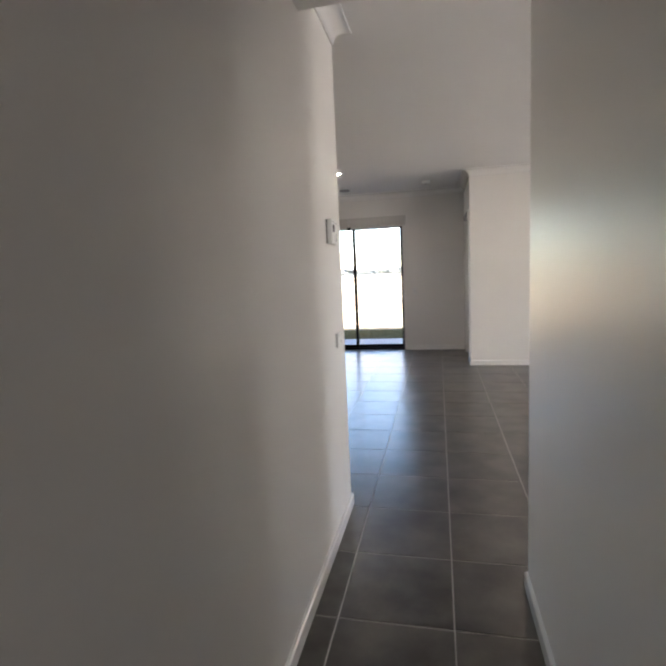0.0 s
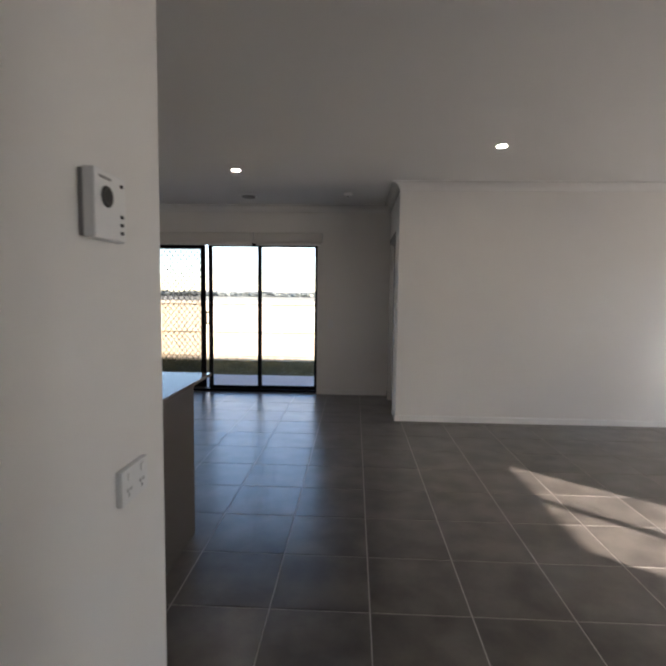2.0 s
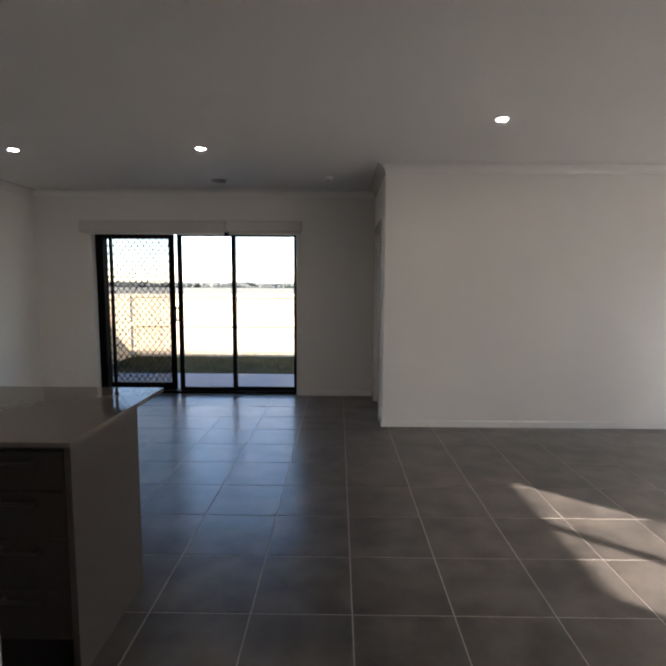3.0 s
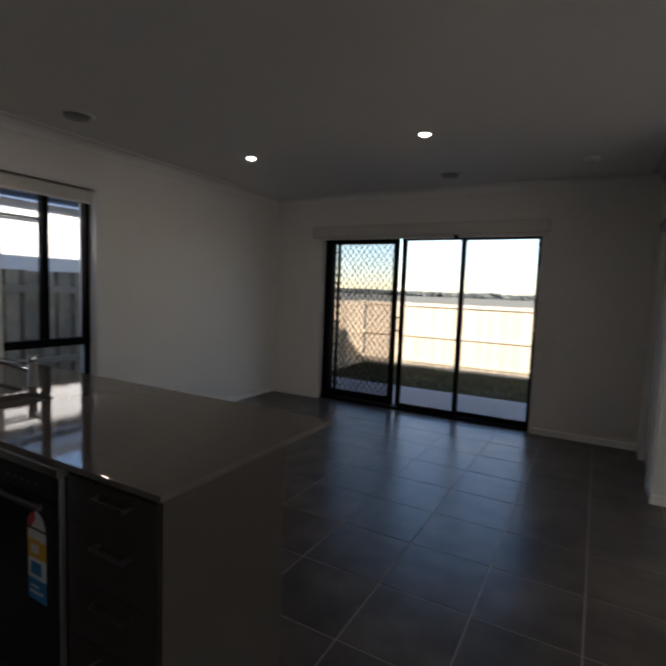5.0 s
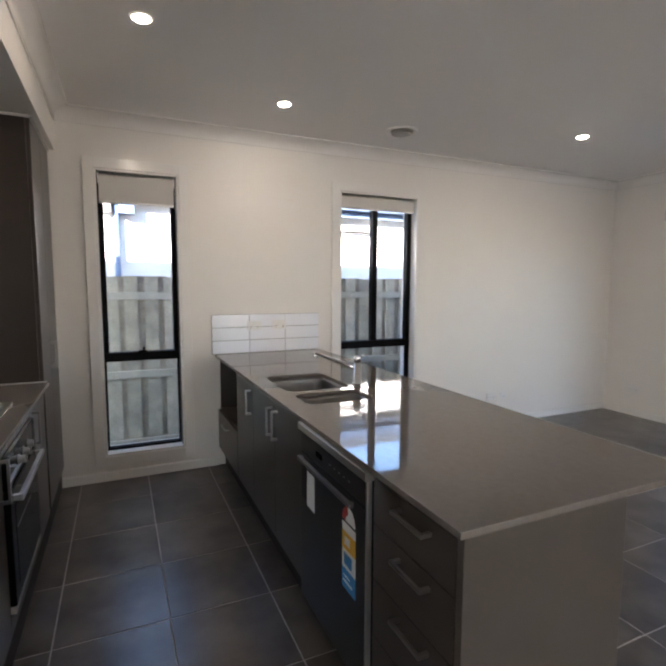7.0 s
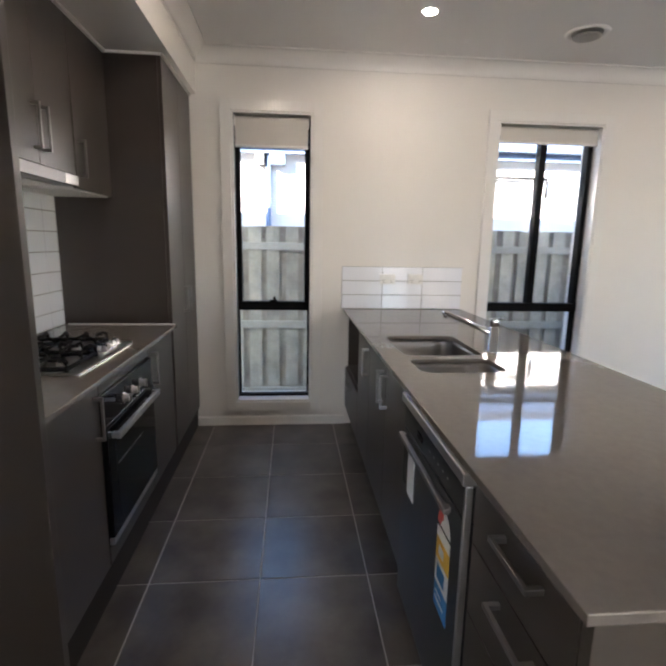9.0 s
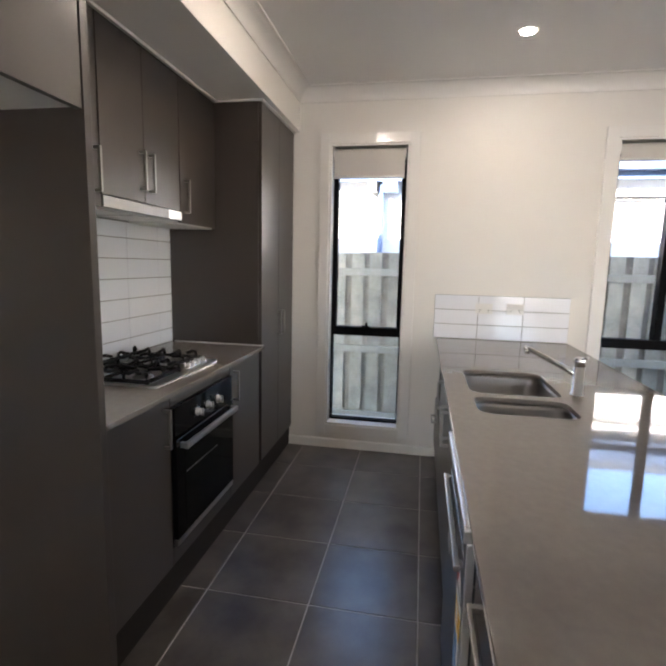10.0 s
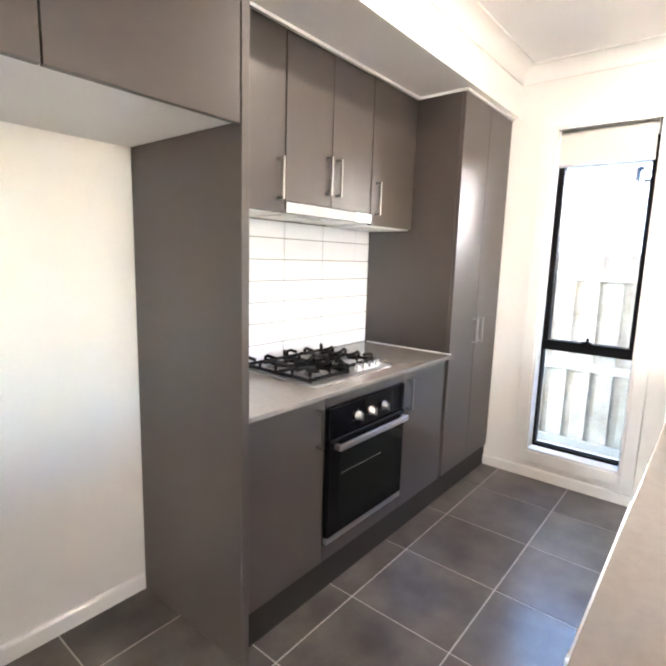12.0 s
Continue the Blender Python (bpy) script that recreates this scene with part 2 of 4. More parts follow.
def run(name, p0, p1, inward, prof, material, e0=0, e1=0):
    """A moulding with profile (out from wall, height) along a wall line; e: +1 mitre round an outer corner, -1 inner, 0 square."""
    p0, p1, n = Vector((*p0, 0)), Vector((*p1, 0)), Vector((*inward, 0))
    d = (p1 - p0).normalized()
    bm = bmesh.new()
    a = [bm.verts.new(p0 + n * o - d * (e0 * o) + Vector((0, 0, z))) for o, z in prof]
    b = [bm.verts.new(p1 + n * o + d * (e1 * o) + Vector((0, 0, z))) for o, z in prof]
    k = len(prof)
    for i in range(k):
        f = bm.faces.new((a[i], a[(i + 1) % k], b[(i + 1) % k], b[i]))
        f.smooth = False
    bm.faces.new(a[::-1])
    bm.faces.new(b)
    return part(name, bm, material)


# ---- plan ----
XW, YN, XE, YS = -3.98, 3.775, 5.20, -2.38       # inner faces of the outer walls
HC = 2.63                                        # ceiling
HALL_L, HALL_R = -0.56, 0.31                     # faces of the passage walls
YEND = -1.752                                    # end of the passage wall
YB = -1.838                                      # face of the bulkhead
YK = -2.485                                      # kitchen back wall
BX, BY = 0.39, 2.41                              # corner of the room beside the living space
SOFF = 2.346                                     # underside of the bulkhead
KW = (-1.606, -1.05, 0.19, 2.25)
DW = (0.278, 1.07, 0.19, 2.25)
SD = (-3.262, -0.595, 2.15)
EW = (-3.80, -2.28, 0.20, 2.25)
EW2 = (0.97, 1.95, 0.20, 2.25)
YL = -4.20                                       # south wall of the living space
OUT = 0.24
GZ = -0.35                                       # garden level


def wall_x(name, x0, x1, y0, y1, holes, material, label, z0=-0.35, z1=HC):
    """A wall that runs along y between x0 and x1, with holes (y0, y1, z0, z1)."""
    items, y = [], y0
    for h0, h1, b, t in sorted(holes):
        items.append(((x0, y, z0), (x1, h0, z1)))
        if b > z0:
            items.append(((x0, h0, z0), (x1, h1, b)))
        items.append(((x0, h0, t), (x1, h1, z1)))
        y = h1
    items.append(((x0, y, z0), (x1, y1, z1)))
    return structure(boxes(name, items, material), label, "wall")


def wall_y(name, y0, y1, x0, x1, holes, material, label, z0=-0.35, z1=HC):
    items, x = [], x0
    for h0, h1, b, t in sorted(holes):
        items.append(((x, y0, z0), (h0, y1, z1)))
        if b > z0:
            items.append(((h0, y0, z0), (h1, y1, b)))
        items.append(((h0, y0, t), (h1, y1, z1)))
        x = h1
    items.append(((x, y0, z0), (x1, y1, z1)))
    return structure(boxes(name, items, material), label, "wall")


wall_x("wall_west", XW - OUT, XW, -2.66, YN + OUT, [KW, DW], WALL, "warm white painted wall with two tall windows")
wall_y("wall_north", YN, YN + OUT, XW, XE + OUT, [(SD[0], SD[1], -0.02, SD[2])], WALL, "warm white painted wall with a wide sliding door")
wall_x("wall_east", XE, XE + OUT, YL - 0.12, YN, [EW, EW2], WALL, "warm white painted wall with two windows")
wall_y("wall_south", YL - 0.12, YL, HALL_R + 0.09, XE, [], WALL, "plain warm white painted wall")
wall_x("wall_passage_right", HALL_R, HALL_R + 0.09, -6.5, YS, [], WALL, "plain warm white passage wall")
wall_x("wall_passage_left", HALL_L - 0.09, HALL_L, -6.5, YEND, [], WALL, "warm white passage wall with an intercom and a power point")
wall_y("wall_kitchen_back", YK - 0.10, YK, XW, HALL_L - 0.09, [], WALL, "warm white wall behind the kitchen cabinets")
wall_y("wall_passage_end", -6.62, -6.5, HALL_L - 0.09, HALL_R + 0.09, [], WALL, "plain wall at the passage end")
wall_x("wall_room_west", BX, BX + 0.09, BY, YN, [(2.72, 3.50, -0.35, 2.08)], WALL, "white wall with an inner door")
wall_y("wall_room_south", BY, BY + 0.09, BX + 0.09, XE, [], WALL, "broad plain warm white wall of the inner room")
structure(box("ceiling", (XW - OUT, -6.62, HC), (XE + OUT, YN + OUT, HC + 0.06), CEIL, bevel=0), "flat white plasterboard ceiling", "ceiling")
structure(box("bulkhead", (XW, YK, SOFF), (HALL_L - 0.09, YB, HC), WALL, bevel=0), "white plastered bulkhead above the kitchen cabinets", "bulkhead")
structure(box("beam", (HALL_L, YS - 0.12, 2.393), (HALL_R, YS - 0.02, HC), WALL, bevel=0), "white plastered head across the passage opening", "beam")
structure(box("floor_slab", (XW - OUT, -6.62, GZ), (XE + OUT, YN + 0.10, -0.0016), GROUT, bevel=0), "concrete floor slab under the tiles", "floor")

# roof over the house, with eaves
e = 0.45
x0, x1, y0, y1 = XW - OUT - e, XE + OUT + e, -7.1, YN + OUT + e
cx = (x0 + x1) / 2
rb = bmesh.new()
add_box(rb, (x0, y0, HC + 0.07), (x1, y1, HC + 0.2))
for lo, hi in (((x0, y0, 2.50), (XW - OUT, y1, HC + 0.07)), ((XE + OUT, y0, 2.50), (x1, y1, HC + 0.07)),
               ((XW - OUT, YN + OUT, 2.50), (XE + OUT, y1, HC + 0.07)), ((XW - OUT, y0, 2.50), (XE + OUT, -6.62, HC + 0.07))):
    add_box(rb, lo, hi)
base = [rb.verts.new(p) for p in ((x0, y0, HC + 0.2), (x1, y0, HC + 0.2), (x1, y1, HC + 0.2), (x0, y1, HC + 0.2))]
ridge = [rb.verts.new((cx, y0 + 5.0, 4.4)), rb.verts.new((cx, y1 - 5.0, 4.4))]
for q in ((base[0], base[1], ridge[0]), (base[1], base[2], ridge[1], ridge[0]), (base[2], base[3], ridge[1]), (base[3], base[0], ridge[0], ridge[1])):
    rb.faces.new(q)
structure(part("roof", rb, ROOF), "low hipped tiled roof with boxed eaves", "roof")

# cornice and skirting
cov = [(0.0, HC)] + [(0.0, HC - 0.092), (0.008, HC - 0.092)] + [
    (0.008 + 0.078 * (1 - math.cos(a)), HC - 0.086 + 0.078 * math.sin(a)) for a in (radians(9 * k) for k in range(1, 10))] + [(0.092, HC - 0.008), (0.092, HC)]
skirt = [(0, 0), (0.014, 0), (0.014, 0.060), (0.008, 0.069), (0, 0.069)]
LINES = [((XW, YB), (XW, YN), (1, 0), -1, -1), ((XW, YN), (BX, YN), (0, -1), -1, -1), ((BX, YN), (BX, BY), (-1, 0), -1, 1),
         ((BX, BY), (XE, BY), (0, -1), 1, -1), ((XE, BY), (XE, YL), (-1, 0), -1, -1), ((XE, YL), (HALL_R + 0.09, YL), (0, 1), -1, -1), ((HALL_R + 0.09, YL), (HALL_R + 0.09, YS), (1, 0), -1, 1),
         ((HALL_L, YS - 0.02), (HALL_L, YEND), (1, 0), -1, 1), ((HALL_L, YEND), (HALL_L - 0.09, YEND), (0, 1), 1, 1),
         ((HALL_L - 0.09, YEND), (HALL_L - 0.09, YB), (-1, 0), 1, -1), ((HALL_L - 0.09, YB), (XW, YB), (0, 1), -1, -1),
         ((HALL_R, YS - 0.02), (HALL_L, YS - 0.02), (0, 1), -1, -1)]
for p0, p1, n, a, b in LINES:
    structure(run("cornice", p0, p1, n, cov, TRIM, a, b), "white coved plaster cornice", "cornice")
SK = [((XW, -1.93), (XW, -0.79), (1, 0), 0, 0), ((XW, -0.23), (XW, YN), (1, 0), 0, -1), ((XW, YN), (SD[0] - 0.02, YN), (0, -1), -1, 0),
      ((SD[1] + 0.02, YN), (BX, YN), (0, -1), 0, -1), ((BX, YN), (BX, 3.57), (-1, 0), -1, 0), ((BX, 2.65), (BX, BY), (-1, 0), 0, 1),
      ((BX, BY), (XE, BY), (0, -1), 1, -1), ((XE, BY), (XE, YL), (-1, 0), -1, -1), ((XE, YL), (HALL_R + 0.09, YL), (0, 1), -1, -1), ((HALL_R + 0.09, YL), (HALL_R + 0.09, YS), (1, 0), -1, 1), ((HALL_R + 0.09, YS), (HALL_R, YS), (0, 1), 1, 1),
      ((HALL_R, YS), (HALL_R, -6.5), (-1, 0), 1, -1), ((HALL_L, -6.5), (HALL_L, YEND), (1, 0), -1, 1),
      ((HALL_L, YEND), (HALL_L - 0.09, YEND), (0, 1), 1, 1), ((HALL_L - 0.09, YK), (-1.70, YK), (0, 1), 0, 0)]
for p0, p1, n, a, b in SK:
    structure(run("skirting", p0, p1, n, skirt, TRIM, a, b), "white painted skirting board", "skirting")
structure(boxes("soffit_trim", [((-3.265, -2.172, SOFF - 0.014), (-1.735, -2.160, SOFF - 0.001)), ((-3.277, -2.16, SOFF - 0.014), (-3.265, -1.872, SOFF - 0.001)),
                                ((XW, -1.884, SOFF - 0.014), (-3.265, -1.872, SOFF - 0.001))], TRIM), "white bead between cabinets and bulkhead", "trim")

# ---- windows and doors ----
def window_w(name, hole, x_in, sign, mull, label):
    """A tall black aluminium window in a wall along y; sign: the way outwards along x."""
    y0, y1, z0, z1 = hole
    w = thing(name, (x_in, (y0 + y1) / 2, z0), label, "window")
    w["kind"] = "structure"
    a = 0.075
    xo = x_in - sign * 0.021
    bm = bmesh.new()
    for lo, hi in (((x_in, y0 - a, z0 - a), (xo, y0 - 0.004, z1 + a)), ((x_in, y1 + 0.004, z0 - a), (xo, y1 + a, z1 + a)),
                   ((x_in, y0 - 0.004, z1 + 0.004), (xo, y1 + 0.004, z1 + a)), ((x_in, y0 - 0.004, z0 - a), (xo, y1 + 0.004, z0 - 0.004))):
        add_box(bm, lo, hi, 0.003)
    part("architrave", bm, TRIM, w, "white painted timber architrave")
    xr = x_in + sign * 0.105
    bm = bmesh.new()
    t = 0.012
    for lo, hi in (((xo + sign * 0.004, y0 - 0.003, z0), (xr, y0 + t, z1)), ((xo + sign * 0.004, y1 - t, z0), (xr, y1 + 0.003, z1)),
                   ((xo + sign * 0.004, y0 + t, z1 - t), (xr, y1 - t, z1 + 0.003)), ((xo + sign * 0.004, y0 + t, z0 - 0.003), (xr, y1 - t, z0 + t))):
        add_box(bm, lo, hi, 0.001)
    part("reveal", bm, TRIM, w, "white painted reveal and sill")
    xf0, xf1 = xr - sign * 0.03, xr + sign * 0.04
    f = 0.036
    ya, yb, za, zb = y0 + t, y1 - t, z0 + t, z1 - t
    bm = bmesh.new()
    zt = 0.905
    fl = 0.013
    for lo, hi in (((xf0, ya, zt + 0.035), (xf1, ya + f, zb)), ((xf0, yb - f, zt + 0.035), (xf1, yb, zb)), ((xf0, ya + f, zb - f), (xf1, yb - f, zb)),
                   ((xf0, ya, za), (xf1, ya + fl, zt - 0.03)), ((xf0, yb - fl, za), (xf1, yb, zt - 0.03)),
                   ((xf0, ya + fl, za), (xf1, yb - fl, za + fl)), ((xf0 - sign * 0.006, ya, zt - 0.03), (xf1, yb, zt + 0.035))):
        add_box(bm, lo, hi, 0.002)
    if mull:
        ym = (ya + yb) / 2
        add_box(bm, (xf0, ym - 0.024, zt + 0.035), (xf1, ym + 0.024, zb - f), 0.002)
    part("window_frame", bm, ALU, w, "black powder-coated aluminium frame")
    xg = (xf0 + xf1) / 2
    spans = [(ya + fl, yb - fl, za + fl, zt - 0.03)]
    if mull:
        spans += [(ya + f, ym - 0.024, zt + 0.035, zb - f), (ym + 0.024, yb - f, zt + 0.035, zb - f)]
    else:
        spans += [(ya + f, yb - f, zt + 0.035, zb - f)]
    for a0, a1, b0, b1 in spans:
        g = box("pane", (xg - 0.002, a0 - 0.004, b0 - 0.004), (xg + 0.002, a1 + 0.004, b1 + 0.004), GLASS, w, 0)
        g.visible_shadow = False
    if not mull:
        yc = (ya + yb) / 2
        lt = bmesh.new()
        add_box(lt, (xf0 - sign * 0.018, yc - 0.03, zt + 0.036), (xf0, yc + 0.03, zt + 0.05), 0.002)
        add_box(lt, (xf0 - sign * 0.026, yc + 0.0, zt + 0.036), (xf0 - sign * 0.01, yc + 0.016, zt + 0.075), 0.003)
        part("latch", lt, ALU, w, "black window winder latch")
    return w


window_w("window_1", KW, XW, -1, False, "tall narrow black-framed window with a white architrave beside the kitchen")
window_w("window_2", DW, XW, -1, True, "tall black-framed sliding window above the island bench")
window_w("window_3", EW, XE, 1, True, "black-framed living room window that lets in the sun")


window_w("window_4", EW2, XE, 1, True, "narrow black-framed living room window")


def roller_blind(loc, y0, y1, x, z_top, z_bot, label):
    b = thing("roller_blind", loc, label, "roller blind")
    bm = bmesh.new()
    add_tube(bm, [(x - 0.03, y0, z_top - 0.035), (x - 0.03, y1, z_top - 0.035)], 0.026, 20)
    part("roll", bm, BLIND, b)
    box("fabric", (x - 0.003, y0, z_bot + 0.012), (x, y1, z_top - 0.03), BLIND, b, 0)
    bm = bmesh.new()
    add_tube(bm, [(x - 0.0015, y0, z_bot + 0.008), (x - 0.0015, y1, z_bot + 0.008)], 0.009, 12)
    part("bottom_rail", bm, PLASTIC, b)
    for y in (y0 - 0.006, y1 + 0.001):
        box("bracket", (x - 0.06, y, z_top - 0.075), (x + 0.004, y + 0.005, z_top - 0.001), PLASTIC, b, 0.001)
    return b


roller_blind((XW, -1.33, 2.0), KW[0] + 0.025, KW[1] - 0.03, XW - 0.006, KW[3] - 0.012, 2.02, "cream roller blind rolled most of the way up a tall window")
roller_blind((XW, 0.67, 2.1), DW[0] + 0.025, DW[1] - 0.03, XW - 0.006, KW[3] - 0.012, 2.11, "cream roller blind rolled up at the window head")


def sliding_door():
    d = thing("door_1", ((SD[0] + SD[1]) / 2, YN, 0), "wide black aluminium sliding door with a diamond-grille security screen, partly open", "sliding door")
    d["kind"] = "structure"
    x0, x1, zt = SD[0], SD[1], SD[2]
    yo = YN + 0.105
    bm = bmesh.new()
    for lo, hi in (((x0 - 0.003, YN - 0.012, 0.0), (x0 + 0.016, yo, zt)), ((x1 - 0.016, YN - 0.012, 0.0), (x1 + 0.003, yo, zt)),
                   ((x0 + 0.016, YN - 0.012, zt - 0.016), (x1 - 0.016, yo, zt + 0.003))):
        add_box(bm, lo, hi, 0.002)
    part("reveal", bm, TRIM, d, "white painted timber reveal")
    bm = bmesh.new()
    for lo, hi in (((x0 + 0.016, yo - 0.02, 0), (x0 + 0.112, yo + 0.10, zt - 0.016)), ((x1 - 0.046, yo - 0.02, 0), (x1 - 0.016, yo + 0.10, zt - 0.016)),
                   ((x0 + 0.112, yo - 0.02, zt - 0.04), (x1 - 0.046, yo + 0.10, zt - 0.016)), ((x0 + 0.016, yo - 0.045, -0.012), (x1 - 0.016, yo + 0.10, 0.028))):
        add_box(bm, lo, hi, 0.002)
    part("door_frame", bm, ALU, d, "black aluminium frame and sill track")
    # glazed leaves
    for a, b, y, left, right in ((-2.19, -1.43, yo + 0.012, 0.06, 0.03), (-1.485, x1 - 0.046, yo + 0.05, 0.06, 0.02)):
        bm = bmesh.new()
        for lo, hi in (((a, y, 0.028), (a + left, y + 0.032, zt - 0.04)), ((b - right, y, 0.028), (b, y + 0.032, zt - 0.04)),
                       ((a + left, y, zt - 0.075), (b - right, y + 0.032, zt - 0.04)), ((a + left, y, 0.028), (b - right, y + 0.032, 0.075))):
            add_box(bm, lo, hi, 0.002)
        leaf = part("door_leaf", bm, ALU, d, "black-framed glass leaf")
        g = box("pane", (a + left - 0.003, y + 0.014, 0.072), (b - right + 0.003, y + 0.018, zt - 0.072), GLASS, leaf, 0)
        g.visible_shadow = False
        if a < -2:
            bm = bmesh.new()
            for lo, hi in (((a - 0.066, y - 0.024, 0.965), (a - 0.046, y - 0.004, 1.15)), ((a - 0.066, y - 0.024, 0.965), (a + 0.02, y - 0.004, 0.988)),
                           ((a - 0.066, y - 0.024, 1.127), (a + 0.02, y - 0.004, 1.15)), ((a - 0.036, y - 0.024, 0.967), (a - 0.022, y - 0.006, 1.148)), ((a, y - 0.012, 0.95), (a + 0.035, y, 1.16))):
                add_box(bm, lo, hi, 0.003)
            part("handle", bm, ALU, leaf, "black pull handle")
    # security screen
    a, b, y = x0 + 0.113, -2.25, yo + 0.075
    bm = bmesh.new()
    s = 0.075
    for lo, hi in (((a, y, 0.03), (a + 0.006, y + 0.02, zt - 0.042)), ((b - s, y, 0.03), (b, y + 0.02, zt - 0.042)),
                   ((a + 0.006, y, zt - 0.105), (b - s, y + 0.02, zt - 0.042)), ((a + 0.006, y, 0.03), (b - s, y + 0.02, 0.12))):
        add_box(bm, lo, hi, 0.002)
    add_box(bm, (a + 0.045, y - 0.02, 0.03), (a + 0.078, y + 0.02, zt - 0.042), 0.002)
    scr = part("screen_door", bm, ALU, d, "black security screen leaf")
    # diamond grille clipped to the opening
    gx0, gx1, gz0, gz1 = a + 0.006, b - s, 0.12, zt - 0.105
    bm = bmesh.new()
    pitch, slope = 0.080, 1.28
    yg = y + 0.01
    k = gz0 - slope * (gx1 - gx0)
    while k < gz1:
        for flip in (0, 1):
            pts = []
            for x in (gx0, gx1):
                pts.append((x, k + slope * (x - gx0)))
            (xa, za), (xb, zb) = pts
            ta = max(0.0, (gz0 - za) / (zb - za))
            tb = min(1.0, (gz1 - za) / (zb - za))
            if tb > ta:
                p = (xa + ta * (xb - xa), za + ta * (zb - za))
                q = (xa + tb * (xb - xa), za + tb * (zb - za))
                if flip:
                    p, q = (gx0 + gx1 - p[0], p[1]), (gx0 + gx1 - q[0], q[1])
                add_tube(bm, [(p[0], yg + 0.003 * flip, p[1]), (q[0], yg + 0.003 * flip, q[1])], 0.0044, 5, False)
        k += pitch * slope
    part("grille", bm, ALU, scr, "black diamond-pattern grille")
    box("fly_mesh", (a + 0.006, y + 0.0165, 0.12), (b - s, y + 0.0172, zt - 0.105), MESH, scr, 0, "fine dark insect mesh")
    return d


sliding_door()


def boxed_blind(x0, x1, label):
    b = thing("roller_blind", ((x0 + x1) / 2, YN, 2.1), label, "roller blind", "blinds over the sliding door")
    z0, z1 = 2.10, 2.25
    box("headbox", (x0, YN - 0.085, z0 + 0.02), (x1, YN - 0.001, z1), BLIND, b, 0.008)
    box("fabric_edge", (x0 + 0.02, YN - 0.05, z0 - 0.012), (x1 - 0.02, YN - 0.044, z0 + 0.021), BLIND, b, 0.001)
    bm = bmesh.new()
    add_tube(bm, [(x0 + 0.02, YN - 0.047, z0 - 0.014), (x1 - 0.02, YN - 0.047, z0 - 0.014)], 0.008, 10)
    part("bottom_rail", bm, PLASTIC, b)
    for x in (x0 - 0.004, x1):
        box("end_cap", (x, YN - 0.088, z0 + 0.01), (x + 0.004, YN, z1 + 0.004), PLASTIC, b, 0.001)
    return b


ba = boxed_blind(-3.36, -1.505, "cream roller blind rolled up into a headbox over a glass door")
bb = boxed_blind(-1.485, -0.54, "narrower cream roller blind rolled up into a headbox")
for b, x in ((bb, -0.575), (ba, -3.31)):
    bm = bmesh.new()
    for k in (0, 0.022):
        add_tube(bm, [(x + k, YN - 0.03, 2.11), (x + k, YN - 0.016, 0.88)], 0.0022, 6)
    part("cord", bm, PLASTIC, b, "white looped cord")
    box("cord_tensioner", (x - 0.004, YN - 0.03, 0.82), (x + 0.028, YN - 0.001, 0.885), PLASTIC, b, 0.004)


def room_door():
    d = thing("door_2", (BX, 3.11, 0), "closed white painted flush inner door with a white frame", "door")
    d["kind"] = "structure"
    y0, y1, zt = 2.72, 3.50, 2.08
    bm = bmesh.new()
    for lo, hi in (((BX - 0.018, y0 - 0.068, 0), (BX, y0 + 0.004, zt + 0.068)), ((BX - 0.018, y1 - 0.004, 0), (BX, y1 + 0.068, zt + 0.068)),
                   ((BX - 0.018, y0 + 0.004, zt - 0.004), (BX, y1 - 0.004, zt + 0.068)), ((BX + 0.001, y0 - 0.003, 0), (BX + 0.09, y0 + 0.02, zt)),
                   ((BX + 0.001, y1 - 0.02, 0), (BX + 0.09, y1 + 0.003, zt)), ((BX + 0.001, y0 + 0.02, zt - 0.02), (BX + 0.09, y1 - 0.02, zt + 0.003))):
        add_box(bm, lo, hi, 0.003)
    part("door_frame", bm, TRIM, d)
    leaf = box("door_leaf", (BX + 0.03, y0 + 0.023, 0.008), (BX + 0.065, y1 - 0.023, zt - 0.023), TRIM, d, 0.002)
    bm = bmesh.new()
    add_lathe(bm, (BX + 0.03, y0 + 0.09, 1.0), (-1, 0, 0), [(0, 0.026), (0.006, 0.026), (0.008, 0.01), (0.035, 0.01)])
    add_tube(bm, [(BX - 0.003, y0 + 0.09, 1.0), (BX - 0.005, y0 + 0.20, 1.0)], 0.009, 10)
    part("door_handle", bm, SATIN, leaf, "satin nickel lever handle")


room_door()

# ---- garden and neighbours ----
g = bmesh.new()
add_box(g, (-900, -900, GZ - 1.0), (900, 900, GZ))
structure(part("ground", g, SOIL), "grassy level ground", "ground")
structure(box("patio", (XW - 0.6, YN + OUT, GZ), (2.4, 5.65, -0.07), CONC, bevel=0.008), "pale concrete patio slab beside the glass door", "patio")
structure(box("side_path", (XW - OUT - 0.5, -7, GZ), (XW - OUT, YN + 0.2, GZ + 0.06), CONC, bevel=0.008), "concrete path along the side wall", "path")


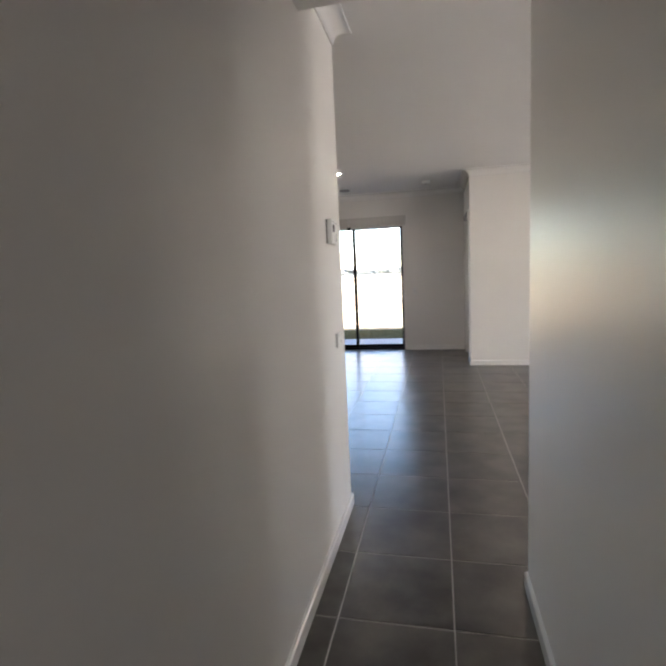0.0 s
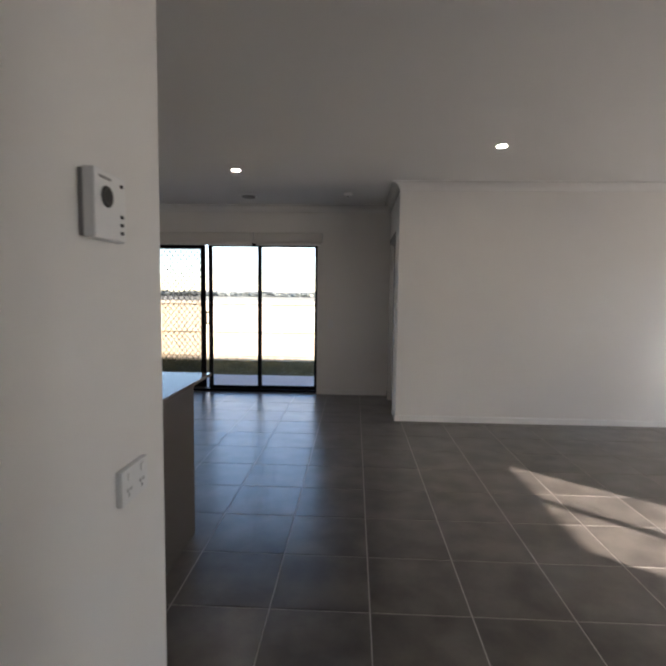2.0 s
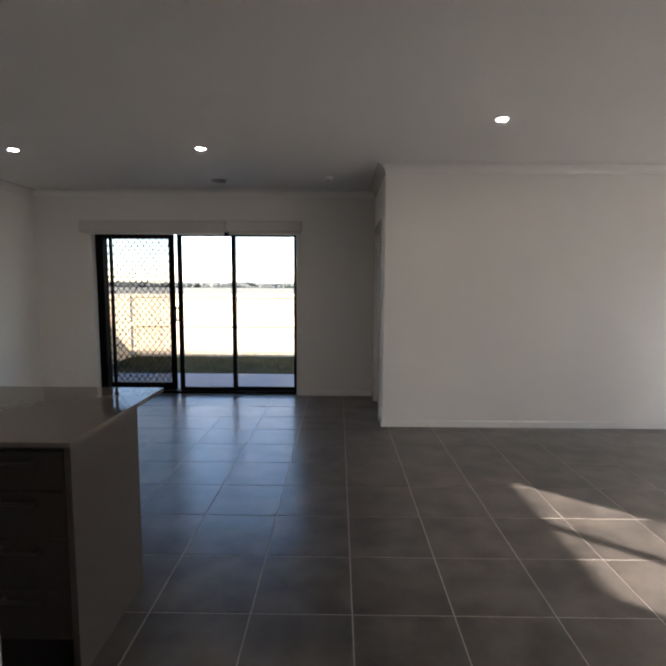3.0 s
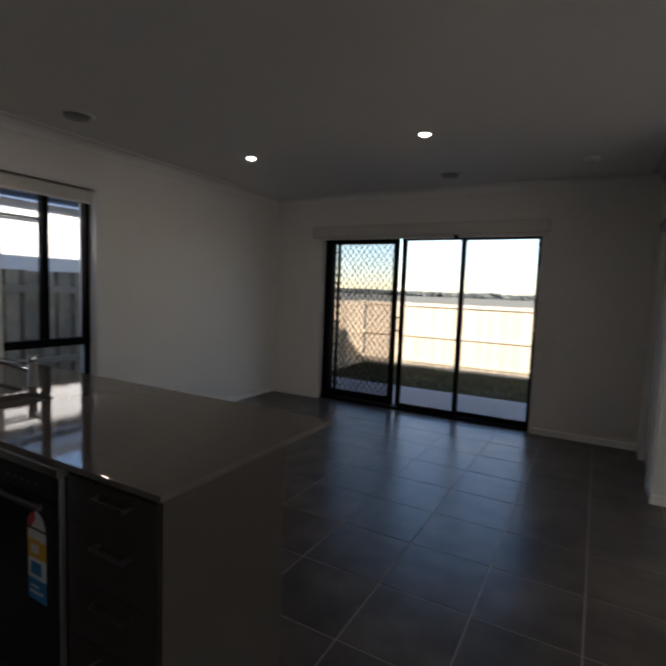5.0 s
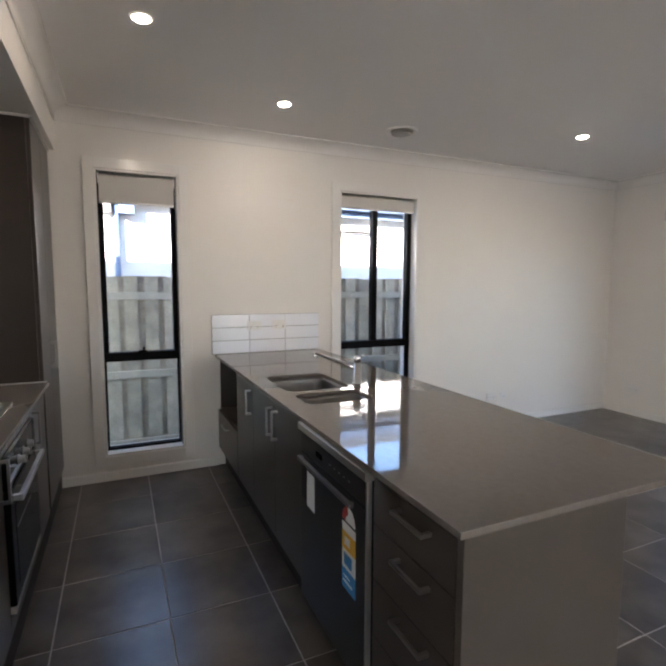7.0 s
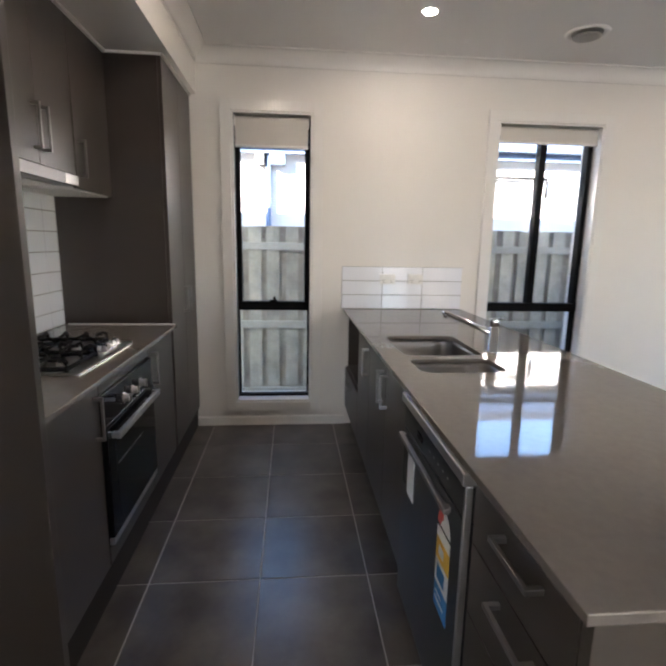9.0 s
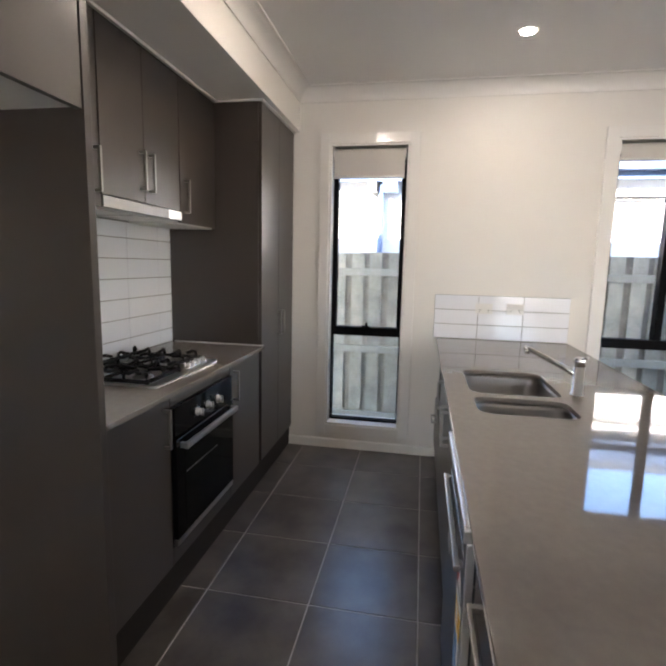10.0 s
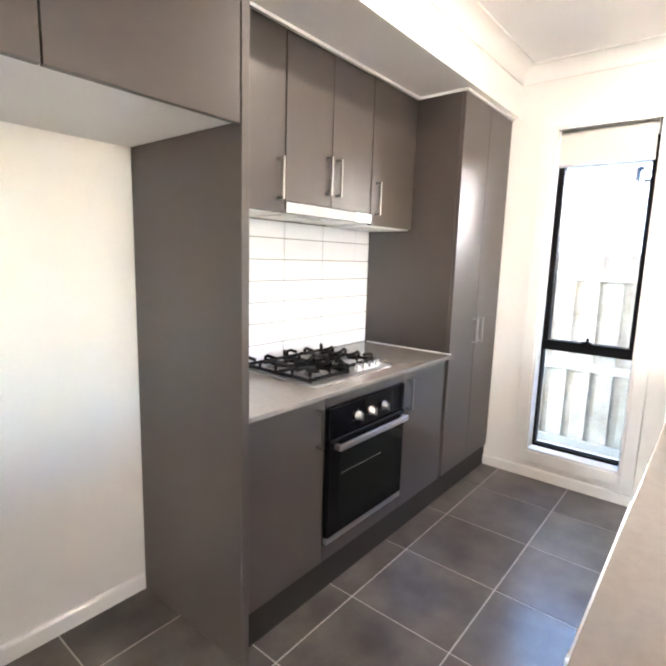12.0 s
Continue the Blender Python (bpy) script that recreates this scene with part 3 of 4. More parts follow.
def grass(x0, x1, y0, y1, n, label):
    rng = random.Random(5)
    vs, fs = [], []
    for _ in range(n):
        x, y = rng.uniform(x0, x1), rng.uniform(y0, y1)
        hgt, w, a = rng.uniform(0.03, 0.075) * (1.0 + 0.6 * noise.noise(Vector((x, y, 0)))), rng.uniform(0.004, 0.008), rng.uniform(0, 6.28)
        lx, ly = rng.gauss(0, 0.02), rng.gauss(0, 0.02)
        dx, dy = math.cos(a) * w, math.sin(a) * w
        k = len(vs)
        vs += [(x - dx, y - dy, GZ - 0.003), (x + dx, y + dy, GZ - 0.003), (x + lx, y + ly, GZ + hgt)]
        fs.append((k, k + 1, k + 2))
    me = bpy.data.meshes.new("grass")
    me.from_pydata(vs, [], fs)
    me.materials.append(BLADE)
    return tagged(new("grass", me), label, "grass", kind="stuff")


grass(-5.1, 3.0, 5.65, 9.25, 100000, "short green and straw lawn beyond the patio")


def paling_fence(name, along_x, fixed, a0, a1, top, material, label, side, flat=False):
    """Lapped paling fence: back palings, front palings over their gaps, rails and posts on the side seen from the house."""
    base = ((a0 + a1) / 2, fixed, GZ) if along_x else (fixed, (a0 + a1) / 2, GZ)
    f = thing(name, base, label, "fence")
    rng = random.Random(11 if along_x else 12)

    def bx(nm, u0, u1, v0, v1, z0, z1, mt, bev=0.003):
        lo, hi = ((u0, v0, z0), (u1, v1, z1)) if along_x else ((v0, u0, z0), (v1, u1, z1))
        return box(nm, lo, hi, mt, f, bev)

    w, pitch = (0.0885, 0.18) if flat else (0.122, 0.18)
    n = int((a1 - a0) / pitch)
    protos = {}
    wob = 0.0006 if flat else 0.006
    for kind in (0, 1):
        for k in range(n):
            u = a0 + k * pitch + (0.09 if kind else 0.0)
            v = fixed - side * (0.003 if flat else 0.017) * kind
            key = (kind, k % 4)
            if key not in protos:
                v2 = v - side * 0.014
                # recessed palings of the side fence take the shade-darkened copy
                ob = bx("paling", u, u + w, v, v2, GZ, top + rng.uniform(-0.012, 0.006), SHADEFENCE if material is FENCE and not kind else material, 0.0)
                protos[key] = (ob, u)
            else:
                ob0, u0 = protos[key]
                ob = ob0.copy()
                scene.collection.objects.link(ob)
                delta = Vector((u - u0 + rng.uniform(-wob, wob), 0, 0)) if along_x else Vector((0, u - u0 + rng.uniform(-wob, wob), 0))
                ob.location = delta
    for z in ((top - 0.04, 0.46, GZ + 0.2) if material is NEWFENCE else (top - 0.19, top - 0.95, GZ + 0.25)):
        bx("rail", a0, a1, fixed - side * 0.032, fixed - side * 0.068, z - 0.036, z + 0.036, RAIL if material is FENCE else NEWFENCE, 0.004)
    u = a0 + (1.5 if a0 < 0 and not along_x else 0.3)
    while u < a1:
        near, far = (-0.004, -0.075) if flat else (0.0685, 0.14)
        bx("post", u, u + 0.09, fixed - side * near, fixed - side * far, GZ, top - 0.06, RAIL if material is FENCE else NEWFENCE, 0.004)
        u += 2.7
    return f


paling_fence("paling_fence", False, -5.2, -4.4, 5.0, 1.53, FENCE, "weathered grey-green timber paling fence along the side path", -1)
paling_fence("paling_fence", False, -5.2, 5.02, 9.28, 1.22, NEWFENCE, "new pine paling fence with rails beside the back lawn", -1)
paling_fence("paling_fence", True, 9.3, -5.15, 3.6, 1.22, NEWFENCE, "sunlit yellow pine paling fence across the back lawn", 1, True)


def neighbour():
    h = thing("house", (-10, 0, GZ), "pale rendered neighbouring house with blue-grey steel gutter and downpipe", "house")
    x = -6.7
    box("wall", (-13, -9, GZ), (x, 8, 2.45), RENDER, h, 0)
    box("eave", (-13.4, -9.4, 2.451), (x + 0.14, 8.4, 2.50), COLORB, h, 0.003, "blue-grey eave lining")
    box("fascia", (x + 0.14, -9.4, 2.43), (x + 0.165, 8.4, 2.66), COLORB, h, 0.003)
    bm = bmesh.new()
    p = [(x + 0.166, 2.52), (x + 0.28, 2.52), (x + 0.29, 2.65), (x + 0.275, 2.65), (x + 0.265, 2.535), (x + 0.18, 2.535), (x + 0.18, 2.62), (x + 0.166, 2.62)]
    a = [bm.verts.new((px, -9.4, pz)) for px, pz in p]
    b = [bm.verts.new((px, 8.4, pz)) for px, pz in p]
    for i in range(len(p)):
        bm.faces.new((a[i], a[(i + 1) % len(p)], b[(i + 1) % len(p)], b[i]))
    part("gutter", bm, COLORB, h)
    bm = bmesh.new()
    pts = [bm.verts.new(q) for q in ((-13.4, -9.4, 2.64), (x + 0.16, -9.4, 2.64), (x + 0.16, 8.4, 2.64), (-13.4, 8.4, 2.64), (-9.8, -5.5, 4.1), (-9.8, 4.5, 4.1))]
    for q in ((0, 1, 4), (1, 2, 5, 4), (2, 3, 5), (3, 0, 4, 5), (0, 3, 2, 1)):
        bm.faces.new([pts[i] for i in q])
    part("roof", bm, ROOF, h)
    bm = bmesh.new()
    add_tube(bm, [(x + 0.07, -1.475, 2.44), (x + 0.07, -1.475, GZ)], 0.036, 12)
    part("downpipe", bm, COLORB, h, "blue-grey downpipe")
    box("rainhead", (x + 0.02, -1.45, 2.30), (x + 0.18, -1.27, 2.45), COLORB, h, 0.006, "blue-grey rainwater head")
    box("security_light", (x + 0.02, -1.63, 2.31), (x + 0.16, -1.53, 2.45), GREYPL, h, 0.006, "dark grey wall light")
    bm = bmesh.new()
    add_tube(bm, [(x + 0.06, 0.6, 2.24), (x + 0.06, 2.1, 2.24)], 0.018, 8)
    add_tube(bm, [(x + 0.06, 2.1, 2.25), (x + 0.06, 2.1, 2.0)], 0.02, 8)
    part("conduit", bm, BLACKPL, h, "thin dark wall conduit")


neighbour()


def far_trees():
    rng = random.Random(3)
    vs, fs = [], []
    for i in range(900):
        x = rng.uniform(-260, 190)
        y = 300 + rng.uniform(-9, 9)
        hgt = 3.0 + 1.0 * noise.noise(Vector((x * 0.06, 0, 0))) + 0.6 * noise.noise(Vector((x * 0.25, 3, 0)))
        for _ in range(6):
            c = Vector((x + rng.gauss(0, 1.4), y + rng.gauss(0, 1), GZ + rng.uniform(0.3, hgt)))
            s = rng.uniform(0.6, 1.3)
            k = len(vs)
            vs += [tuple(c + s * Vector(q)) for q in ((1, 0, 0), (-1, 0, 0.1), (0, 1, 0), (0, -1, 0), (0, 0, 0.9), (0.1, 0, -0.9))]
            fs += [(k + a, k + b, k + c2) for a, b, c2 in ((0, 2, 4), (2, 1, 4), (1, 3, 4), (3, 0, 4), (2, 0, 5), (1, 2, 5), (3, 1, 5), (0, 3, 5))]
    me = bpy.data.meshes.new("far_trees")
    me.from_pydata(vs, [], fs)
    me.materials.append(TREES)
    return tagged(new("far_trees", me), "low grey-green line of far trees above the fence", "trees", kind="stuff")


far_trees()

# ---- kitchen ----
def handle(parent, p, q, out, name="handle"):
    """A flat bar pull on two square posts, from p to q on a face that looks along out."""
    p, q, o = Vector(p), Vector(q), Vector(out)
    d = (q - p).normalized()
    bm = bmesh.new()
    w = o.cross(d)

    def bar(c0, c1, half):
        pts = [c0 - half, c1 + half]
        lo = [min(pts[0][i], pts[1][i]) for i in range(3)]
        hi = [max(pts[0][i], pts[1][i]) for i in range(3)]
        add_box(bm, lo, hi, 0.0015)

    def ab(v):
        return Vector([abs(c) for c in v])

    half = ab(w) * 0.006
    bar(p + o * 0.026, q + o * 0.035, half)
    for c in (p + d * 0.006, q - d * 0.006):
        bar(c + o * 0.001, c + o * 0.027, half + ab(d) * 0.006)
    return part(name, bm, SATIN, parent, "satin nickel bar handle")


FY = -1.88      # faces of the base cabinet doors
KICK = 0.15
BT = 0.90       # bench top


def base_unit(x0, x1, label, hx=None):
    """A base cabinet against the back wall with one door; hx: where its handle stands."""
    c = thing("base_cabinet", ((x0 + x1) / 2, YK + 0.29, 0), label, "cabinet", "base cabinets under the cooktop bench")
    box("body", (x0, YK + 0.004, KICK), (x1, FY - 0.021, BT - 0.021), LAM, c, 0.001)
    d = box("door", (x0 + 0.002, FY - 0.02, KICK + 0.003), (x1 - 0.002, FY, BT - 0.027), LAM, c, 0.0012)
    if hx:
        handle(d, (hx, FY, 0.68), (hx, FY, 0.84), (0, 1, 0))
    return c


base_unit(-2.165, -1.738, "grey-brown laminate base cabinet with a nickel handle beside the oven", -2.115)
base_unit(-3.220, -2.762, "narrow grey-brown laminate base cabinet between oven and pantry", -2.812)
oc = thing("oven_cabinet", (-2.465, YK + 0.29, 0), "grey-brown laminate cabinet that frames the built-in oven", "cabinet", "base cabinets under the cooktop bench")
boxes("body", [((-2.760, YK + 0.004, KICK), (-2.167, FY - 0.021, 0.225)), ((-2.760, YK + 0.004, 0.835), (-2.167, FY - 0.021, BT - 0.021)),
               ((-2.760, YK + 0.004, 0.225), (-2.167, YK + 0.03, 0.835))], LAM, oc)
box("lower_panel", (-2.760, FY - 0.02, KICK + 0.003), (-2.167, FY, 0.230), LAM, oc, 0.0012)
box("upper_panel", (-2.760, FY - 0.02, 0.831), (-2.167, FY, BT - 0.027), LAM, oc, 0.0012)
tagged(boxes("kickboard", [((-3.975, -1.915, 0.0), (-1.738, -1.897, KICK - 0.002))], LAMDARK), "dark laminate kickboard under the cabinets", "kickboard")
# strip added in the narrow gap, its dark colour standing for shade there
tagged(boxes("gap_shade_filler", [((-3.262, FY - 0.06, KICK), (-3.224, FY - 0.04, BT - 0.022))], LAMDARK), "recessed filler beside the pantry, coloured dark for the shade in the gap", "filler panel")


def oven():
    o = thing("oven", (-2.465, -1.9, 0.23), "black glass built-in oven with steel handle and three knobs", "oven")
    x0, x1, z0, z1 = -2.755, -2.172, 0.234, 0.827
    box("body", (x0 + 0.01, YK + 0.04, z0 + 0.005), (x1 - 0.01, FY - 0.003, z1 - 0.005), BLACKPL, o, 0.002)
    box("control_panel", (x0, FY - 0.002, 0.705), (x1, FY + 0.016, z1), OVENGLASS, o, 0.002)
    door = box("oven_door", (x0, FY - 0.002, z0 + 0.03), (x1, FY + 0.02, 0.700), OVENGLASS, o, 0.003, "black glass oven door")
    box("window", (x0 + 0.07, FY + 0.0202, 0.315), (x1 - 0.07, FY + 0.0212, 0.62), OVENDARK, door, 0)
    for z in (0.53,):
        box("shelf_edge", (x0 + 0.20, FY + 0.0213, z), (x1 - 0.08, FY + 0.0217, z + 0.0025), GREYPL, door, 0)
    box("bottom_trim", (x0, FY - 0.002, z0), (x1, FY + 0.017, z0 + 0.026), STEEL, o, 0.002, "steel lower trim")
    bm = bmesh.new()
    add_box(bm, (x0 + 0.012, FY + 0.038, 0.650), (x1 - 0.03, FY + 0.055, 0.676), 0.004)
    for x in (x0 + 0.014, x1 - 0.052):
        add_box(bm, (x, FY + 0.020, 0.652), (x + 0.02, FY + 0.039, 0.674), 0.002)
    part("handle", bm, STEEL, door, "flat brushed steel handle")
    for x in (-2.365, -2.468, -2.572):
        bm = bmesh.new()
        add_lathe(bm, (x, FY + 0.016, 0.757), (0, 1, 0), [(0, 0.021), (0.004, 0.021), (0.006, 0.016), (0.024, 0.015), (0.026, 0.012)], 24)
        add_box(bm, (x - 0.003, FY + 0.036, 0.740), (x + 0.004, FY + 0.048, 0.774), 0.0015)
        part("knob", bm, SATIN, o, "satin steel knob")
        for a in range(5):
            t = radians(210 - 60 * a)
            box("mark", (x + 0.031 * math.cos(t) - 0.0012, FY + 0.0162, 0.757 + 0.031 * math.sin(t) - 0.0012),
                (x + 0.031 * math.cos(t) + 0.0012, FY + 0.0166, 0.757 + 0.031 * math.sin(t) + 0.0012), PAPER, o, 0)
    return o


oven()


def benchtop():
    bm = add_box(bmesh.new(), (-3.262, YK + 0.004, BT - 0.020), (-1.738, -1.857, BT), 0.0025)
    ob = part("benchtop", bm, STONE)
    tagged(ob, "polished grey-brown stone benchtop under the cooktop", "benchtop")
    tagged(box("bench_upstand", (-3.2615, YK + 0.03, BT + 0.0005), (-3.255, -1.866, BT + 0.005), OUTLET, None, 0.001), "thin pale silicone bead along the pantry side", "sealant")


benchtop()


def rounded(cx, cy, hx, hy, r, seg=6):
    pts = []
    for sx, sy, a0 in ((1, 1, 0), (-1, 1, 90), (-1, -1, 180), (1, -1, 270)):
        for k in range(seg + 1):
            a = radians(a0 + 90 * k / seg)
            pts.append((cx + sx * (hx - r) + r * math.cos(a), cy + sy * (hy - r) + r * math.sin(a)))
    return pts


def cooktop():
    c = thing("cooktop", (-2.468, -2.18, BT), "stainless steel gas cooktop with black trivets and steel knobs", "cooktop")
    x0, x1, y0, y1 = -2.760, -2.176, -2.425, -1.940
    z = BT + 0.001
    bm = bmesh.new()
    loops = []
    for inset, zz in ((0, 0.0), (0, 0.006), (0.010, 0.009), (0.022, 0.006)):
        loops.append([bm.verts.new((px, py, z + zz)) for px, py in rounded((x0 + x1) / 2, (y0 + y1) / 2, (x1 - x0) / 2 - inset, (y1 - y0) / 2 - inset, 0.016, 4)])
    for a, b in zip(loops, loops[1:]):
        for i in range(len(a)):
            bm.faces.new((a[i], a[(i + 1) % len(a)], b[(i + 1) % len(b)], b[i]))
    bm.faces.new(loops[-1])
    part("hob_plate", bm, STEEL, c, "brushed steel plate with a raised rim")
    zb = z + 0.006
    burners = ((-2.32, -2.09, 0.036), (-2.32, -2.31, 0.048), (-2.61, -2.31, 0.040), (-2.56, -2.13, 0.028))
    for bx, by, r in burners:
        bm = bmesh.new()
        add_lathe(bm, (bx, by, zb), (0, 0, 1), [(0, r * 1.25), (0.003, r * 1.25), (0.006, r), (0.014, r), (0.0145, r * 0.96)], 24)
        part("burner_ring", bm, BURNER, c, "grey metal burner ring")
        bm = bmesh.new()
        add_lathe(bm, (bx, by, zb + 0.0146), (0, 0, 1), [(0, r * 0.85), (0.005, r * 0.86), (0.008, r * 0.7), (0.009, r * 0.3)], 24)
        part("burner_cap", bm, CAST, c, "black burner cap")
    zt = zb + 0.036
    for gx0, gx1, cy in ((-2.455, -2.195, None), (-2.74, -2.475, None)):
        bm = bmesh.new()
        gy0, gy1 = -2.405, -1.995 if gx1 > -2.3 else -2.055
        r = 0.0085
        xm, ym = (gx0 + gx1) / 2, (gy0 + gy1) / 2

        def bar(pts):
            add_tube(bm, pts, r, 6)

        low = zb + 0.012
        for yy in (gy0, ym, gy1):
            bar([(gx0, yy, low), (gx1, yy, low)])
        for xx in (gx0, gx1):
            bar([(xx, gy0, low), (xx, gy1, low)])
        for cy in ((gy0 + ym) / 2, (gy1 + ym) / 2):
            for sx in (gx0, gx1):
                s = 1 if sx < xm else -1
                bar([(sx, cy, low), (sx, cy, zt), (sx + s * 0.012, cy, zt + 0.007), (sx + s * 0.03, cy, zt), (xm - s * 0.03, cy, zt - 0.002)])
            for sy in (cy - (gy1 - gy0) / 4, cy + (gy1 - gy0) / 4):
                s = 1 if sy < cy else -1
                bar([(xm, sy, low), (xm, sy, zt - 0.004), (xm, sy + s * 0.012, zt + 0.004), (xm, cy - s * 0.03, zt - 0.002)])
        for xx in (gx0, gx1):
            for yy in (gy0, gy1):
                bar([(xx, yy, zb), (xx, yy, low + 0.004)])
                s, u = (1 if xx < xm else -1), (1 if yy < ym else -1)
                bar([(xx, yy, low), (xx, yy, zt + 0.004), (xx + s * 0.012, yy + u * 0.012, zt + 0.01), (xx + s * 0.035, yy + u * 0.035, zt)])
        for sx in (gx0, gx1):
            s = 1 if sx < xm else -1
            bar([(sx, ym, low), (sx, ym, zt + 0.002), (sx + s * 0.013, ym, zt + 0.009), (sx + s * 0.04, ym, zt), (xm - s * 0.012, ym, low + 0.012)])
        part("trivet", bm, CAST, c, "black cast iron trivet")
    for k in range(4):
        x = -2.535 - 0.052 * k
        bm = bmesh.new()
        add_lathe(bm, (x, -1.995, zb), (0, 0, 1), [(0, 0.021), (0.004, 0.021), (0.006, 0.016), (0.024, 0.014), (0.027, 0.011)], 20)
        add_box(bm, (x - 0.003, -2.01, zb + 0.02), (x + 0.003, -1.98, zb + 0.033), 0.001)
        part("knob", bm, CHROME, c, "chrome control knob")
    return c


cooktop()

# overhead cabinets and range hood
OY = -2.172


def overhead(x0, x1, z0, doors, label, ends="both"):
    c = thing("overhead_cabinet", ((x0 + x1) / 2, YK + 0.15, z0), label, "cabinet", "overhead cabinets")
    box("body", (x0, YK + 0.002, z0 + 0.002), (x1, OY - 0.021, SOFF - 0.016), LAM, c, 0.001)
    box("underside", (x0 + 0.001, YK + 0.012, z0 - 0.012), (x1 - 0.001, OY - 0.022, z0 + 0.0015), INSIDE, c, 0.001, "white cabinet underside")
    for a, b, hx in doors:
        d = box("door", (a + 0.0015, OY - 0.02, z0 - 0.006), (b - 0.0015, OY, SOFF - 0.017), LAM, c, 0.0012)
        handle(d, (hx, OY, z0 + 0.045), (hx, OY, z0 + 0.215), (0, 1, 0))
    return c


overhead(-2.210, -1.738, 1.618, [(-2.210, -1.738, -2.172)], "grey-brown laminate overhead cabinet beside the fridge panel")
overhead(-2.833, -2.214, 1.668, [(-2.515, -2.214, -2.480), (-2.833, -2.515, -2.550)], "pair of grey-brown laminate overhead doors above the range hood")
overhead(-3.262, -2.837, 1.612, [(-3.262, -2.837, -2.880)], "grey-brown laminate overhead cabinet beside the pantry")


def hood():
    h = thing("range_hood", (-2.5, -2.3, 1.6), "slide-out range hood with a brushed steel front strip", "range hood")
    box("body", (-2.831, YK + 0.012, 1.612), (-2.216, OY - 0.02, 1.654), INSIDE, h, 0.002, "white hood underside")
    box("front_strip", (-2.833, OY - 0.018, 1.612), (-2.214, OY + 0.006, 1.659), HOOD, h, 0.003, "brushed steel front strip")
    for x in (-2.62, -2.36):
        box("filter", (x - 0.11, YK + 0.05, 1.606), (x + 0.11, OY - 0.06, 1.6119), STEEL, h, 0.001, "metal grease filter")
    box("switch_cover", (-2.832, OY + 0.0045, 1.614), (-2.705, OY + 0.0085, 1.657), STEEL, h, 0.001, "bright switch cover")


hood()


def pantry():
    c = thing("pantry_cabinet", (-3.61, YK + 0.29, 0), "tall two-door grey-brown laminate pantry beside the window wall", "cabinet")
    box("body", (XW + 0.004, YK + 0.002, KICK), (-3.265, FY - 0.021, SOFF - 0.016), LAM, c, 0.001)
    for a, b, hx in ((-3.615, -3.265, -3.575), (XW + 0.012, -3.615, -3.655)):
        d = box("door", (a + 0.0015, FY - 0.02, KICK + 0.003), (b - 0.0015, FY, SOFF - 0.017), LAM, c, 0.0012)
        handle(d, (hx, FY, 0.93), (hx, FY, 1.09), (0, 1, 0))


pantry()
fp = thing("fridge_recess", (-1.2, -2.1, 0), "empty fridge recess with a tall laminate panel and a cupboard above", "fridge recess")
box("side_panel", (-1.735, YK + 0.002, 0.0), (-1.705, -1.845, SOFF - 0.002), LAM, fp, 0.0015, "tall grey-brown laminate side panel")
box("cupboard_body", (-1.703, YK + 0.002, 1.815), (HALL_L - 0.092, -1.869, SOFF - 0.002), INSIDE, fp, 0.001, "white board cupboard underside")
for a, b in ((-1.703, -1.18), (-1.177, HALL_L - 0.092)):
    box("door", (a + 0.001, -1.868, 1.808), (b - 0.001, -1.848, SOFF - 0.004), LAM, fp, 0.0012)
# cooktop splashback: tiles over a grout bed
sb = thing("splashback", (-2.49, YK, 0.9), "white glazed tile splashback with grey grout behind the cooktop", "splashback")
box("grout_bed", (-3.262, YK + 0.0005, 0.9005), (-1.737, YK + 0.006, 1.618), SGROUT, sb, 0)
X0 = [-3.2615, -3.116, -2.8135, -2.511, -2.2085, -1.906, -1.7375]
for i in range(len(X0) - 1):
    for j in range(7):
        z0, z1 = max(0.902, 0.8795 + 0.1069 * j), 0.8795 + 0.1069 * (j + 1)
        if z0 < 1.6:
            box("tile", (X0[i] + 0.002, YK + 0.0062, z0 + 0.002), (X0[i + 1] - 0.002, YK + 0.0125, min(z1, 1.605) - 0.002), SPLASH, sb, 0.0012)

# ---- island bench ----
IX1, IY0, IY1 = -0.996, -0.804, 0.09
IF = -0.764      # faces of the island doors


def island_top():
    z = BT
    bm = bmesh.new()
    outer = [(XW + 0.001, IY0), (IX1, IY0), (IX1, IY1), (XW + 0.001, IY1)]
    holes = [rounded(-2.692, -0.522, 0.222, 0.180, 0.055), rounded(-2.302, -0.526, 0.112, 0.174, 0.05)]
    for loop in [outer] + holes:
        vs = [bm.verts.new((x, y, z)) for x, y in loop]
        for i in range(len(vs)):
            bm.edges.new((vs[i], vs[(i + 1) % len(vs)]))
    bmesh.ops.triangle_fill(bm, use_beauty=True, use_dissolve=False, edges=bm.edges)
    ext = bmesh.ops.extrude_face_region(bm, geom=bm.faces[:])
    for v in ext["geom"]:
        if isinstance(v, bmesh.types.BMVert):
            v.co.z -= 0.020
    ob = part("island_benchtop", bm, STONE)
    bv = ob.modifiers.new("edge", "BEVEL")
    bv.width, bv.segments, bv.limit_method, bv.angle_limit = 0.002, 2, "ANGLE", radians(40)
    return tagged(ob, "long polished grey-brown stone island benchtop with sink cut-outs", "benchtop")


island_top()


